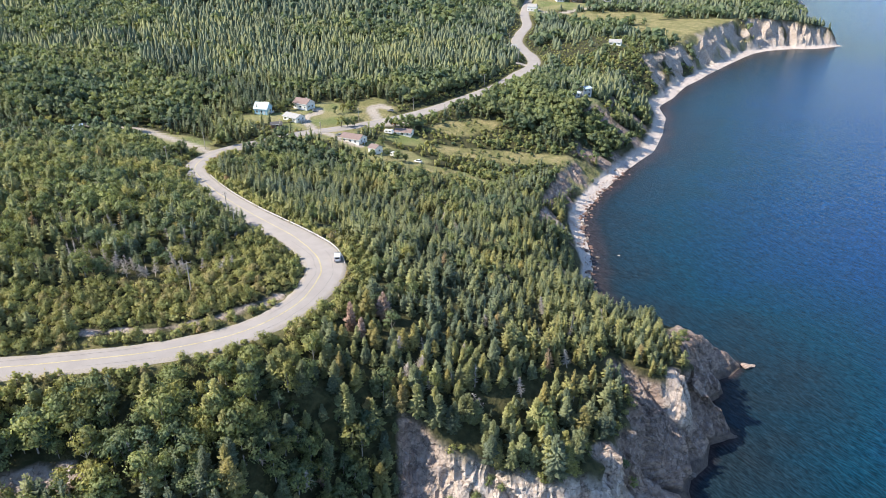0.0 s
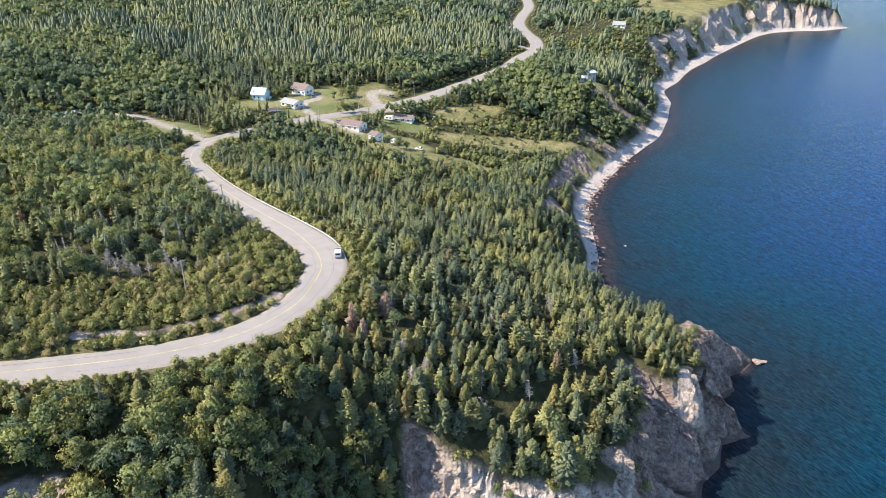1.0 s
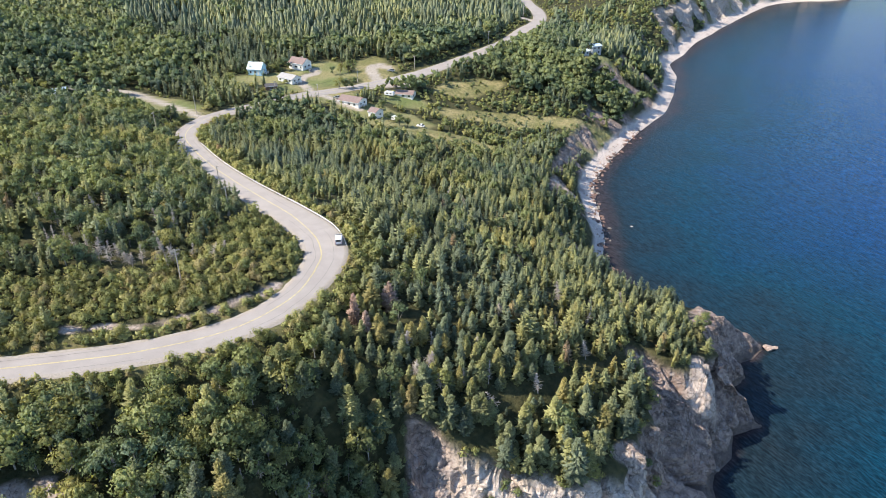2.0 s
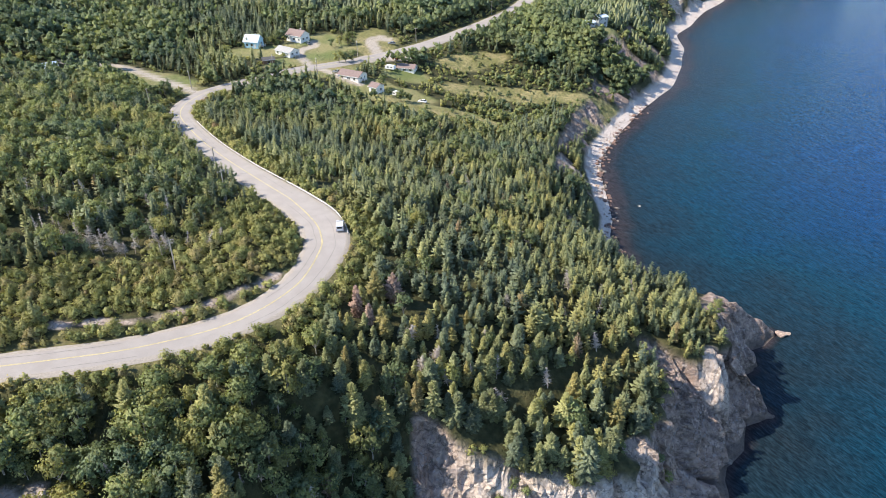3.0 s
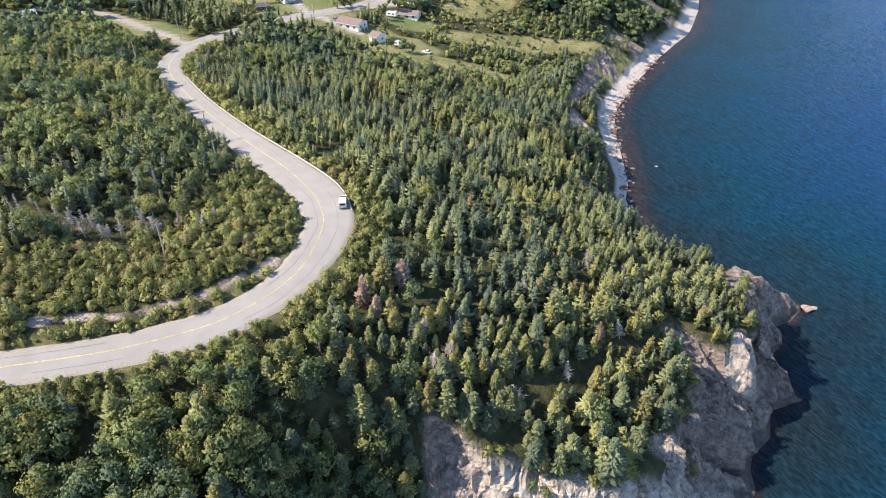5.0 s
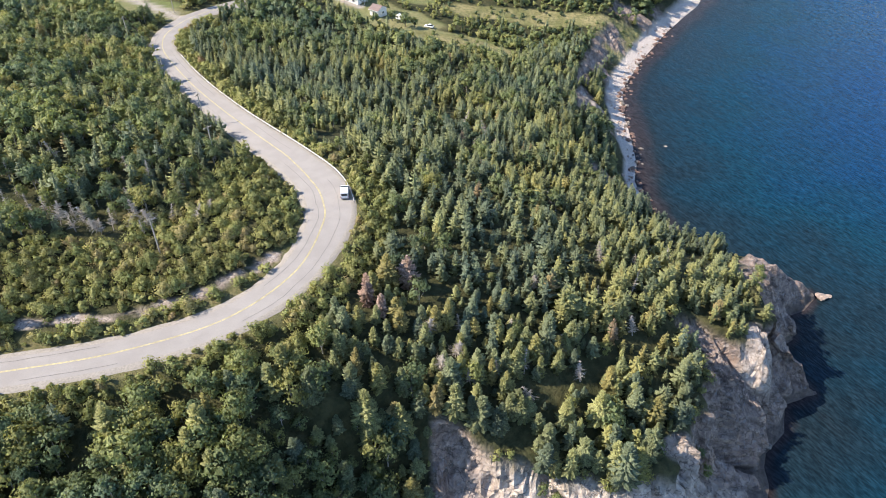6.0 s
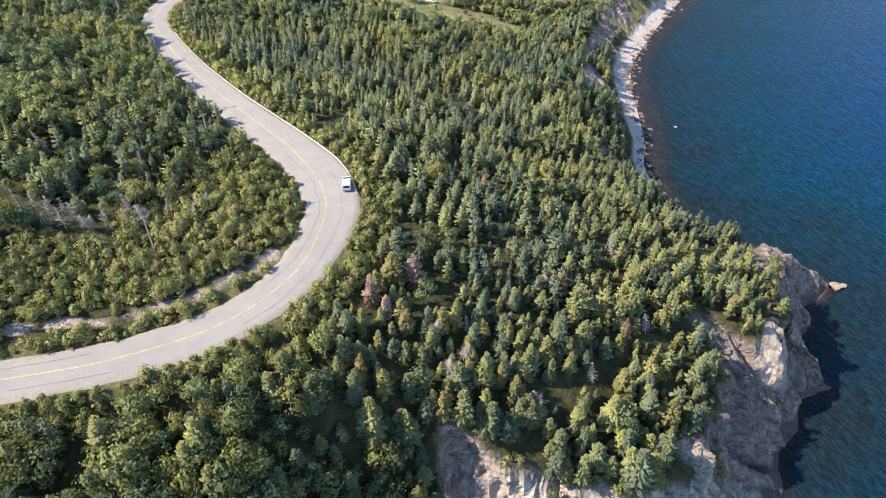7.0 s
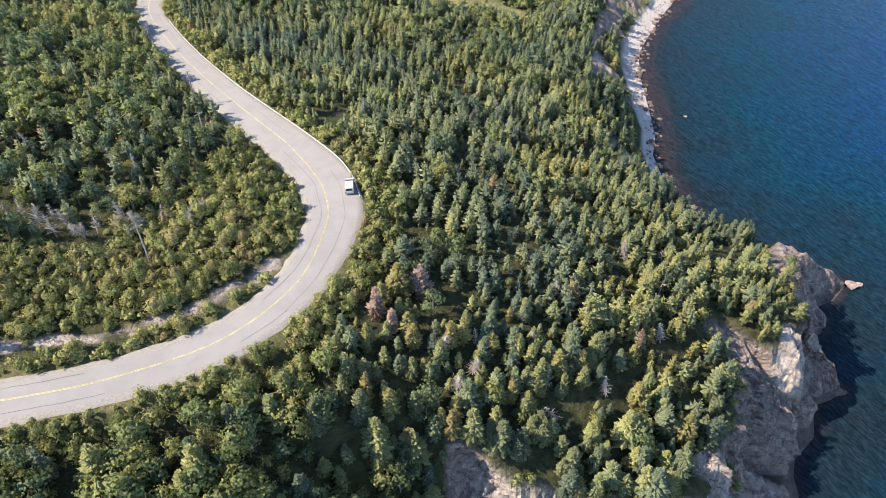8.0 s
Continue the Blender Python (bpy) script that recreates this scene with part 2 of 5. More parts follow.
def put(nt, socket, value):
    if isinstance(value, bpy.types.NodeSocket):
        nt.links.new(value, socket)
    elif isinstance(value, tuple) and len(value) == 3:
        socket.default_value = (*value, 1)
    else:
        socket.default_value = value


def mix(nt, fac, a, b, mode="MIX"):
    n = nt.nodes.new("ShaderNodeMix")
    n.data_type, n.blend_type = "RGBA", mode
    put(nt, n.inputs[0], fac), put(nt, n.inputs[6], a), put(nt, n.inputs[7], b)
    return n.outputs[2]


def calc(nt, op, a, b=0.0, clamp=False):
    n = nt.nodes.new("ShaderNodeMath")
    n.operation, n.use_clamp = op, clamp
    put(nt, n.inputs[0], a), put(nt, n.inputs[1], b)
    return n.outputs[0]


def grain(nt, scale, detail=4.0, rough=0.55, stretch=None, kind="noise"):
    """World-sized noise; scale is in cycles a metre."""
    g = nt.nodes.new("ShaderNodeNewGeometry").outputs["Position"]
    if stretch:
        mp = nt.nodes.new("ShaderNodeMapping")
        mp.vector_type = "TEXTURE"
        mp.inputs["Scale"].default_value, mp.inputs["Rotation"].default_value = stretch[0], stretch[1]
        nt.links.new(g, mp.inputs["Vector"])
        g = mp.outputs["Vector"]
    if kind == "cells":
        n = nt.nodes.new("ShaderNodeTexVoronoi")
        n.feature = "DISTANCE_TO_EDGE"
        out = n.outputs["Distance"]
    else:
        n = nt.nodes.new("ShaderNodeTexNoise")
        n.inputs["Detail"].default_value, n.inputs["Roughness"].default_value = detail, rough
        out = n.outputs[0]
    n.inputs["Scale"].default_value = scale
    nt.links.new(g, n.inputs["Vector"])
    return out


def span(nt, value, a, b, lo=0.0, hi=1.0):
    n = nt.nodes.new("ShaderNodeMapRange")
    n.interpolation_type = "SMOOTHSTEP"
    put(nt, n.inputs[0], value)
    for k, v in zip((1, 2, 3, 4), (a, b, lo, hi)):
        n.inputs[k].default_value = v
    return n.outputs[0]


def attribute(nt, name):
    n = nt.nodes.new("ShaderNodeAttribute")
    n.attribute_name = name
    return n.outputs["Fac"]


def relief(nt, b, height, distance, strength=1.0):
    n = nt.nodes.new("ShaderNodeBump")
    n.inputs["Distance"].default_value, n.inputs["Strength"].default_value = distance, strength
    put(nt, n.inputs["Height"], height)
    nt.links.new(n.outputs[0], b.inputs["Normal"])


def steps(nt, fac, stops):
    n = nt.nodes.new("ShaderNodeValToRGB")
    e = n.color_ramp.elements
    while len(e) < len(stops):
        e.new(0.5)
    for el, (p, c) in zip(e, stops):
        el.position, el.color = p, (*c, 1)
    put(nt, n.inputs[0], fac)
    return n.outputs[0]


def foliage(name, stops, leafy=0.25, size=1.6):
    """Leaves: the tint differs from tree to tree, and from clump to clump."""
    m, nt, b = shader(name, 0.62)
    b.inputs["Specular IOR Level"].default_value = 0.25
    rnd = nt.nodes.new("ShaderNodeObjectInfo").outputs["Random"]
    tint = calc(nt, "ADD", attribute(nt, "tint"), calc(nt, "MULTIPLY", calc(nt, "MULTIPLY", rnd, 0.97), attribute(nt, "single")))
    col = steps(nt, tint, stops)
    big = span(nt, grain(nt, 0.05, 3), 0.3, 0.7, 0.82, 1.18)
    small = span(nt, grain(nt, size * 2.2, 3, 0.7), 0.28, 0.72, 0.50, 1.55)
    out = nt.nodes.new("ShaderNodeAttribute")
    out.attribute_name = "outward"
    turn = nt.nodes.new("ShaderNodeVectorTransform")
    turn.vector_type, turn.convert_from, turn.convert_to = "NORMAL", "OBJECT", "WORLD"
    nt.links.new(out.outputs["Vector"], turn.inputs[0])
    blend = nt.nodes.new("ShaderNodeMix")
    blend.data_type = "VECTOR"
    blend.inputs[0].default_value = 0.58
    nt.links.new(nt.nodes.new("ShaderNodeNewGeometry").outputs["Normal"], blend.inputs[4])
    nt.links.new(turn.outputs[0], blend.inputs[5])
    unit = nt.nodes.new("ShaderNodeVectorMath")
    unit.operation = "NORMALIZE"
    nt.links.new(blend.outputs[1], unit.inputs[0])
    relief(nt, b, grain(nt, 4.5, 2, 0.6), 0.16, 0.6)
    nt.links.new(unit.outputs[0], b.inputs["Normal"].links[0].from_node.inputs["Normal"])
    v = calc(nt, "MULTIPLY", big, small)
    col = mix(nt, 1.0, col, nt_gray(nt, v), "MULTIPLY")
    put(nt, b.inputs["Base Color"], col)
    tr = nt.nodes.new("ShaderNodeBsdfTranslucent")
    put(nt, tr.inputs["Color"], mix(nt, 1.0, col, (1.2, 1.2, 0.65), "MULTIPLY"))
    mx = nt.nodes.new("ShaderNodeMixShader")
    mx.inputs[0].default_value = leafy
    nt.links.new(b.outputs[0], mx.inputs[1]), nt.links.new(tr.outputs[0], mx.inputs[2])
    nt.links.new(mx.outputs[0], nt.nodes["Material Output"].inputs["Surface"])
    return m


def nt_gray(nt, v):
    n = nt.nodes.new("ShaderNodeCombineColor")
    for k in range(3):
        nt.links.new(v, n.inputs[k])
    return n.outputs[0]


NEEDLES = foliage("spruce_needles", [(0.0, (0.135, 0.168, 0.114)), (0.25, (0.196, 0.222, 0.126)), (0.5, (0.268, 0.280, 0.130)), (0.78, (0.320, 0.310, 0.122)),
                                     (0.96, (0.290, 0.250, 0.096)), (0.988, (0.29, 0.21, 0.12)), (1.0, (0.32, 0.235, 0.18))], 0.28, 1.3)
LEAVES = foliage("broad_leaves", [(0.0, (0.115, 0.158, 0.094)), (0.4, (0.188, 0.220, 0.094)), (0.75, (0.246, 0.262, 0.100)), (0.95, (0.292, 0.278, 0.096)),
                                  (0.992, (0.26, 0.21, 0.08)), (1.0, (0.29, 0.17, 0.08))], 0.35, 1.1)
DRY_NEEDLES = foliage("dry_needles", [(0.0, (0.30, 0.195, 0.150)), (1.0, (0.38, 0.27, 0.215))], 0.15, 1.3)
SCRUB = foliage("scrub_leaves", [(0.0, (0.225, 0.245, 0.095)), (0.4, (0.290, 0.290, 0.110)), (0.7, (0.325, 0.308, 0.124)), (0.94, (0.320, 0.268, 0.13)),
                                 (1.0, (0.30, 0.20, 0.12))], 0.32, 1.5)


def bark_material(name, color, pale):
    m, nt, b = shader(name, 0.9)
    put(nt, b.inputs["Base Color"], mix(nt, span(nt, grain(nt, 6.0, 4), 0.35, 0.65), color, pale))
    relief(nt, b, grain(nt, 14.0, 3), 0.02)
    return m


BARK = bark_material("bark", (0.07, 0.055, 0.045), (0.16, 0.13, 0.11))
PALE_BARK = bark_material("pale_bark", (0.22, 0.20, 0.17), (0.45, 0.42, 0.37))
DEAD_WOOD = bark_material("dead_wood", (0.33, 0.275, 0.235), (0.50, 0.44, 0.385))


def ground_material():
    m, nt, b = shader("ground_cover", 0.92)
    b.inputs["Specular IOR Level"].default_value = 0.2
    rock, sand = attribute(nt, "rock"), attribute(nt, "sand")
    grass, gravel, pale = attribute(nt, "grass"), attribute(nt, "gravel"), attribute(nt, "pale")
    floor = mix(nt, span(nt, grain(nt, 0.5, 5), 0.3, 0.7), (0.040, 0.045, 0.020), (0.085, 0.080, 0.036))
    lawn = mix(nt, span(nt, grain(nt, 0.06, 5), 0.35, 0.65), (0.17, 0.20, 0.070), (0.30, 0.265, 0.13))
    lawn = mix(nt, span(nt, grain(nt, 1.2, 4), 0.4, 0.7, 0.0, 0.6), lawn, (0.13, 0.155, 0.055))
    straw = mix(nt, span(nt, grain(nt, 0.13, 5), 0.35, 0.65), (0.20, 0.19, 0.075), (0.34, 0.285, 0.14))
    straw = mix(nt, span(nt, grain(nt, 0.8, 4), 0.45, 0.65, 0.0, 0.7), straw, (0.13, 0.14, 0.055))
    lawn = mix(nt, attribute(nt, "dry"), lawn, straw)
    col = mix(nt, grass, floor, lawn)
    strata = grain(nt, 0.42, 6, 0.62, ((1, 1, 0.4), (0.5, 0.35, 0.0)))
    stone = steps(nt, strata, [(0.26, (0.110, 0.083, 0.075)), (0.42, (0.235, 0.178, 0.155)), (0.56, (0.360, 0.276, 0.234)), (0.74, (0.55, 0.43, 0.36))])
    cracks = calc(nt, "ABSOLUTE", calc(nt, "SUBTRACT", grain(nt, 0.55, 5, 0.6, ((0.7, 0.7, 2.6), (0.35, 0.25, 0.6))), 0.5))
    blocks = span(nt, cracks, 0.0, 0.035, 0.25, 1.0)
    stone = mix(nt, 0.35, stone, nt_gray(nt, blocks), "MULTIPLY")
    stone = mix(nt, span(nt, grain(nt, 0.11, 4), 0.52, 0.68, 0, 0.55), stone, (0.40, 0.27, 0.20))
    streak = span(nt, grain(nt, 0.7, 4, 0.6, ((0.6, 0.6, 9.0), (0.25, 0.2, 0.0))), 0.56, 0.68, 0.0, 0.35)
    stone = mix(nt, streak, stone, (0.36, 0.38, 0.41))
    # pale rock tone; also painted on the buttress where the sun strikes it
    chalk_and_sunlit = mix(nt, span(nt, grain(nt, 0.9, 5), 0.35, 0.7), (0.42, 0.345, 0.295), (0.66, 0.565, 0.495))
    stone = mix(nt, pale, stone, chalk_and_sunlit)
    rifts = calc(nt, "ABSOLUTE", calc(nt, "SUBTRACT", grain(nt, 0.22, 4, 0.55, ((0.8, 0.8, 3.0), (0.45, -0.3, 0.4))), 0.5))
    stone = mix(nt, span(nt, rifts, 0.0, 0.022, 0.65, 0.0), stone, (0.085, 0.072, 0.065))
    sep = nt.nodes.new("ShaderNodeSeparateXYZ")
    nt.links.new(nt.nodes.new("ShaderNodeNewGeometry").outputs["Position"], sep.inputs[0])
    tide = span(nt, calc(nt, "ADD", sep.outputs[2], calc(nt, "MULTIPLY", calc(nt, "SUBTRACT", grain(nt, 0.3, 3), 0.5), 3.0)), 1.2, 3.0, 0.75, 0.0)
    stone = mix(nt, tide, stone, (0.075, 0.062, 0.055))
    col = mix(nt, rock, col, stone)
    pebbles = mix(nt, span(nt, grain(nt, 2.2, 5, 0.7), 0.35, 0.65), (0.46, 0.39, 0.35), (0.70, 0.615, 0.56))
    pebbles = mix(nt, span(nt, grain(nt, 0.16, 3), 0.55, 0.7, 0, 0.5), pebbles, (0.30, 0.19, 0.15))
    col = mix(nt, sand, col, pebbles)
    stones = mix(nt, span(nt, grain(nt, 3.0, 5, 0.7), 0.35, 0.65), (0.35, 0.30, 0.25), (0.52, 0.455, 0.385))
    col = mix(nt, gravel, col, stones)
    put(nt, b.inputs["Base Color"], col)
    relief(nt, b, calc(nt, "ADD", calc(nt, "MULTIPLY", strata, 1.6), calc(nt, "ADD", calc(nt, "MULTIPLY", blocks, 0.5), calc(nt, "MULTIPLY", grain(nt, 2.4, 4), 0.4))), 0.8, 0.7)
    return m


def sea_material():
    m, nt, b = shader("sea_water", 0.24)
    b.inputs["IOR"].default_value = 1.333
    b.inputs["Specular IOR Level"].default_value = 0.14
    depth = attribute(nt, "depth")
    patch = calc(nt, "MULTIPLY", calc(nt, "SUBTRACT", grain(nt, 0.035, 4), 0.5), 3.5)
    deep = calc(nt, "ADD", depth, patch)
    col = steps(nt, span(nt, deep, 0.0, 12.0), [(0.0, (0.030, 0.023, 0.024)), (0.12, (0.010, 0.019, 0.026)), (0.36, (0.0034, 0.0285, 0.051)), (1.0, (0.0008, 0.0290, 0.108))])
    swell = grain(nt, 0.42, 3, 0.55, ((2.6, 1.0, 1.0), (0, 0, radians(-64))))
    chop = grain(nt, 1.5, 3, 0.6, ((3.2, 1.0, 1.0), (0, 0, radians(-60))))
    # light and shade of the ripples is also painted into the base colour
    put(nt, b.inputs["Base Color"], mix(nt, 1.0, col, nt_gray(nt, calc(nt, "MULTIPLY", span(nt, chop, 0.36, 0.66, 0.68, 1.42), span(nt, swell, 0.3, 0.7, 0.8, 1.2))), "MULTIPLY"))
    relief(nt, b, calc(nt, "ADD", calc(nt, "MULTIPLY", swell, 0.44), calc(nt, "MULTIPLY", chop, 0.24)), 0.9, 0.75)
    return m


def asphalt_material():
    m, nt, b = shader("worn_asphalt", 0.88)
    base = mix(nt, span(nt, grain(nt, 0.25, 5), 0.3, 0.7), (0.292, 0.262, 0.242), (0.335, 0.303, 0.280))
    base = mix(nt, span(nt, grain(nt, 7.0, 3), 0.4, 0.75, 0, 0.4), base, (0.22, 0.20, 0.185))
    put(nt, b.inputs["Base Color"], base)
    relief(nt, b, grain(nt, 9.0, 3), 0.02, 0.6)
    return m


def plain(name, color, rough=0.6, var=0.12, scale=1.5, metal=0.0):
    """Paint or cladding with faint wear."""
    m, nt, b = shader(name, rough, color, metal)
    n = span(nt, grain(nt, scale, 5), 0.3, 0.7, 1 - var, 1 + var)
    put(nt, b.inputs["Base Color"], mix(nt, 1.0, color, nt_gray(nt, n), "MULTIPLY"))
    return m


GROUND, SEA, ASPHALT = ground_material(), sea_material(), asphalt_material()
GRAVEL = plain("road_gravel", (0.31, 0.275, 0.240), 0.95, 0.16, 3.0)
YELLOW = plain("yellow_road_paint", (0.52, 0.43, 0.20), 0.7, 0.25, 1.2)
TAR = plain("tar_seam", (0.17, 0.155, 0.145), 0.8, 0.2)
WHITE_SIDING = plain("white_siding", (0.76, 0.75, 0.72), 0.6, 0.06)
BLUE_SIDING = plain("pale_blue_siding", (0.40, 0.62, 0.74), 0.6, 0.06)
GREY_SIDING = plain("grey_siding", (0.42, 0.43, 0.44), 0.6, 0.08)
BROWN_BOARDS = plain("brown_boards", (0.17, 0.11, 0.075), 0.8, 0.2)
SHINGLE_RED = plain("brown_red_shingle", (0.215, 0.155, 0.140), 0.85, 0.2, 3.0)
SHINGLE_GREY = plain("grey_shingle", (0.33, 0.32, 0.31), 0.85, 0.2, 3.0)
SHINGLE_PALE = plain("pale_blue_roof", (0.47, 0.56, 0.62), 0.6, 0.1, 3.0)
SHINGLE_DARK = plain("dark_shingle", (0.09, 0.085, 0.085), 0.85, 0.2, 3.0)
TRIM = plain("white_trim", (0.78, 0.78, 0.77), 0.5, 0.05)
CONCRETE = plain("concrete", (0.42, 0.40, 0.37), 0.9, 0.15, 3.0)
GLASS = shader("dark_glass", 0.06, (0.02, 0.025, 0.03))[0]
STEEL = plain("galvanised_steel", (0.68, 0.68, 0.67), 0.45, 0.1, 4.0, 0.4)
TIMBER = plain("weathered_timber", (0.40, 0.36, 0.31), 0.85, 0.25, 4.0)
CAR_WHITE = shader("white_car_paint", 0.25, (0.78, 0.78, 0.78))[0]
CAR_GREY = shader("grey_car_paint", 0.3, (0.22, 0.23, 0.24))[0]
CAR_BLACK = shader("black_trim", 0.35, (0.018, 0.018, 0.02))[0]
CAR_ORANGE = shader("orange_machine_paint", 0.4, (0.62, 0.22, 0.05))[0]
RUBBER = plain("tyre_rubber", (0.025, 0.025, 0.025), 0.85, 0.2)
LENS_CLEAR = shader("clear_lens", 0.1, (0.7, 0.7, 0.68))[0]
LENS_RED = shader("red_lens", 0.2, (0.35, 0.02, 0.02))[0]
CABLE = shader("black_cable", 0.6, (0.03, 0.03, 0.03))[0]


# ---- mesh helpers ----
def arrays(name, verts, faces, materials, slots=None, fields=None, shade=False):
    """One mesh from arrays of triangles or quads."""
    verts, faces = np.asarray(verts, np.float32), np.asarray(faces, np.int32)
    n, k = faces.shape
    me = bpy.data.meshes.new(name)
    me.vertices.add(len(verts))
    me.vertices.foreach_set("co", verts.ravel())
    me.loops.add(n * k)
    me.loops.foreach_set("vertex_index", faces.ravel())
    me.polygons.add(n)
    me.polygons.foreach_set("loop_start", np.arange(0, n * k, k, dtype=np.int32))
    for mt in materials:
        me.materials.append(mt)
    if slots is not None:
        me.polygons.foreach_set("material_index", np.asarray(slots, np.int32))
    me.polygons.foreach_set("use_smooth", np.full(n, shade, bool))
    me.update(calc_edges=True)
    for key, values in (fields or {}).items():
        values = np.asarray(values, np.float32)
        a = me.attributes.new(key, "FLOAT_VECTOR" if values.ndim == 2 else "FLOAT", "POINT")
        a.data.foreach_set("vector" if values.ndim == 2 else "value", values.ravel())
    return me


def outward(v):
    """Directions out of the middle of a crown that is one metre high."""
    n = np.column_stack([v[:, 0], v[:, 1], 0.55 * (v[:, 2] - 0.42)])
    return n / (np.linalg.norm(n, axis=1)[:, None] + 1e-6)


def part(name, bm, material, parent=None, label="", smooth_faces=False):
    me = bpy.data.meshes.new(name)
    bm.to_mesh(me)
    bm.free()
    me.materials.append(material)
    if smooth_faces:
        me.polygons.foreach_set("use_smooth", np.ones(len(me.polygons), bool))
    ob = new(name, me)
    if parent:
        ob.parent = parent
    return tagged(ob, label)


def block(bm, sx, sy, sz, x=0, y=0, z=0, bevel=0.0, m=None):
    """A box centred at x, y, standing on z."""
    b = bmesh.new()
    bmesh.ops.create_cube(b, size=1.0, matrix=Matrix.LocRotScale((x, y, z + sz / 2), None, (sx, sy, sz)))
    if bevel:
        bmesh.ops.bevel(b, geom=b.edges[:], offset=bevel, segments=1, affect="EDGES")
    return join(bm, b, m)


def join(bm, b, m=None):
    if m is not None:
        bmesh.ops.transform(b, matrix=m, verts=b.verts[:])
    me = bpy.data.meshes.new("piece")
    b.to_mesh(me)
    b.free()
    bm.from_mesh(me)
    bpy.data.meshes.remove(me)
    return bm


def rod(bm, a, b, r1, r2, sides=6):
    """A tapered round bar from a to b."""
    a, b = Vector(a), Vector(b)
    piece = bmesh.new()
    bmesh.ops.create_cone(piece, cap_ends=True, segments=sides, radius1=r1, radius2=r2, depth=(b - a).length)
    turn = (b - a).to_track_quat("Z", "Y").to_matrix().to_4x4()
    return join(bm, piece, Matrix.Translation((a + b) / 2) @ turn)


def prism(bm, profile, length):
    """A profile in x and z, drawn out along y."""
    lo = [bm.verts.new((x, -length / 2, z)) for x, z in profile]
    hi = [bm.verts.new((x, length / 2, z)) for x, z in profile]
    bm.faces.new(lo), bm.faces.new(hi[::-1])
    for i in range(len(lo)):
        j = (i + 1) % len(lo)
        bm.faces.new((lo[j], lo[i], hi[i], hi[j]))
    bmesh.ops.recalc_face_normals(bm, faces=bm.faces[:])
    return bm


def empty(name, m, label, category, group="", kind=""):
    ob = new(name)
    ob.matrix_world = m
    return tagged(ob, label, category, group, kind)


def height(x, y):
    return float(land(np.array([float(x)]), np.array([float(y)]))[0][0])


# ---- ground: one sheet, finer where the cliffs are ----
def ticks(stops):
    """Grid lines: from each stop to the next in steps of about the given size."""
    out = []
    for (a, s), (b, _) in zip(stops, stops[1:]):
        out += list(np.linspace(a, b, max(int(round((b - a) / s)), 1), endpoint=False))
    return np.array(out + [stops[-1][0]])


def sheet(xs, ys):
    gx, gy = np.meshgrid(xs, ys)
    nx, ny = len(xs), len(ys)
    i = np.arange(nx * ny).reshape(ny, nx)
    quads = np.stack([i[:-1, :-1], i[:-1, 1:], i[1:, 1:], i[1:, :-1]], -1).reshape(-1, 4)
    return gx.ravel(), gy.ravel(), quads


def trimmed(verts, quads, keep):
    quads = quads[keep[quads].any(1)]
    used = np.zeros(len(verts), bool)
    used[quads.ravel()] = True
    index = np.cumsum(used) - 1
    return used, index[quads]


def slabs(x, y, z, size, seed):
    """Broken rock: each block of a jittered lattice has its own offset and tilt (about -1 to 1)."""
    a = np.array([[0.82, 0.5, -0.28], [-0.46, 0.86, 0.22], [0.35, -0.05, 0.93]])
    q = np.stack([x, y, z * 0.38], 1) / np.asarray(size).reshape(-1, 1) @ a.T
    cell = np.floor(q)
    best, out = np.full(len(x), 9e9), np.zeros(len(x))
    for i in (-1, 0, 1):
        for j in (-1, 0, 1):
            for k in (-1, 0, 1):
                c = cell + [i, j, k]
                r = [lattice(c[:, 0], c[:, 1], c[:, 2], seed * 10 + n) for n in range(6)]
                rel = q - c - np.stack(r[:3], 1)
                dist = (rel ** 2).sum(1)
                value = (r[3] * 2 - 1) * 0.7 + rel[:, 0] * (r[4] * 2 - 1) + rel[:, 2] * (r[5] * 2 - 1)
                near = dist < best
                best, out = np.where(near, dist, best), np.where(near, value, out)
    return out


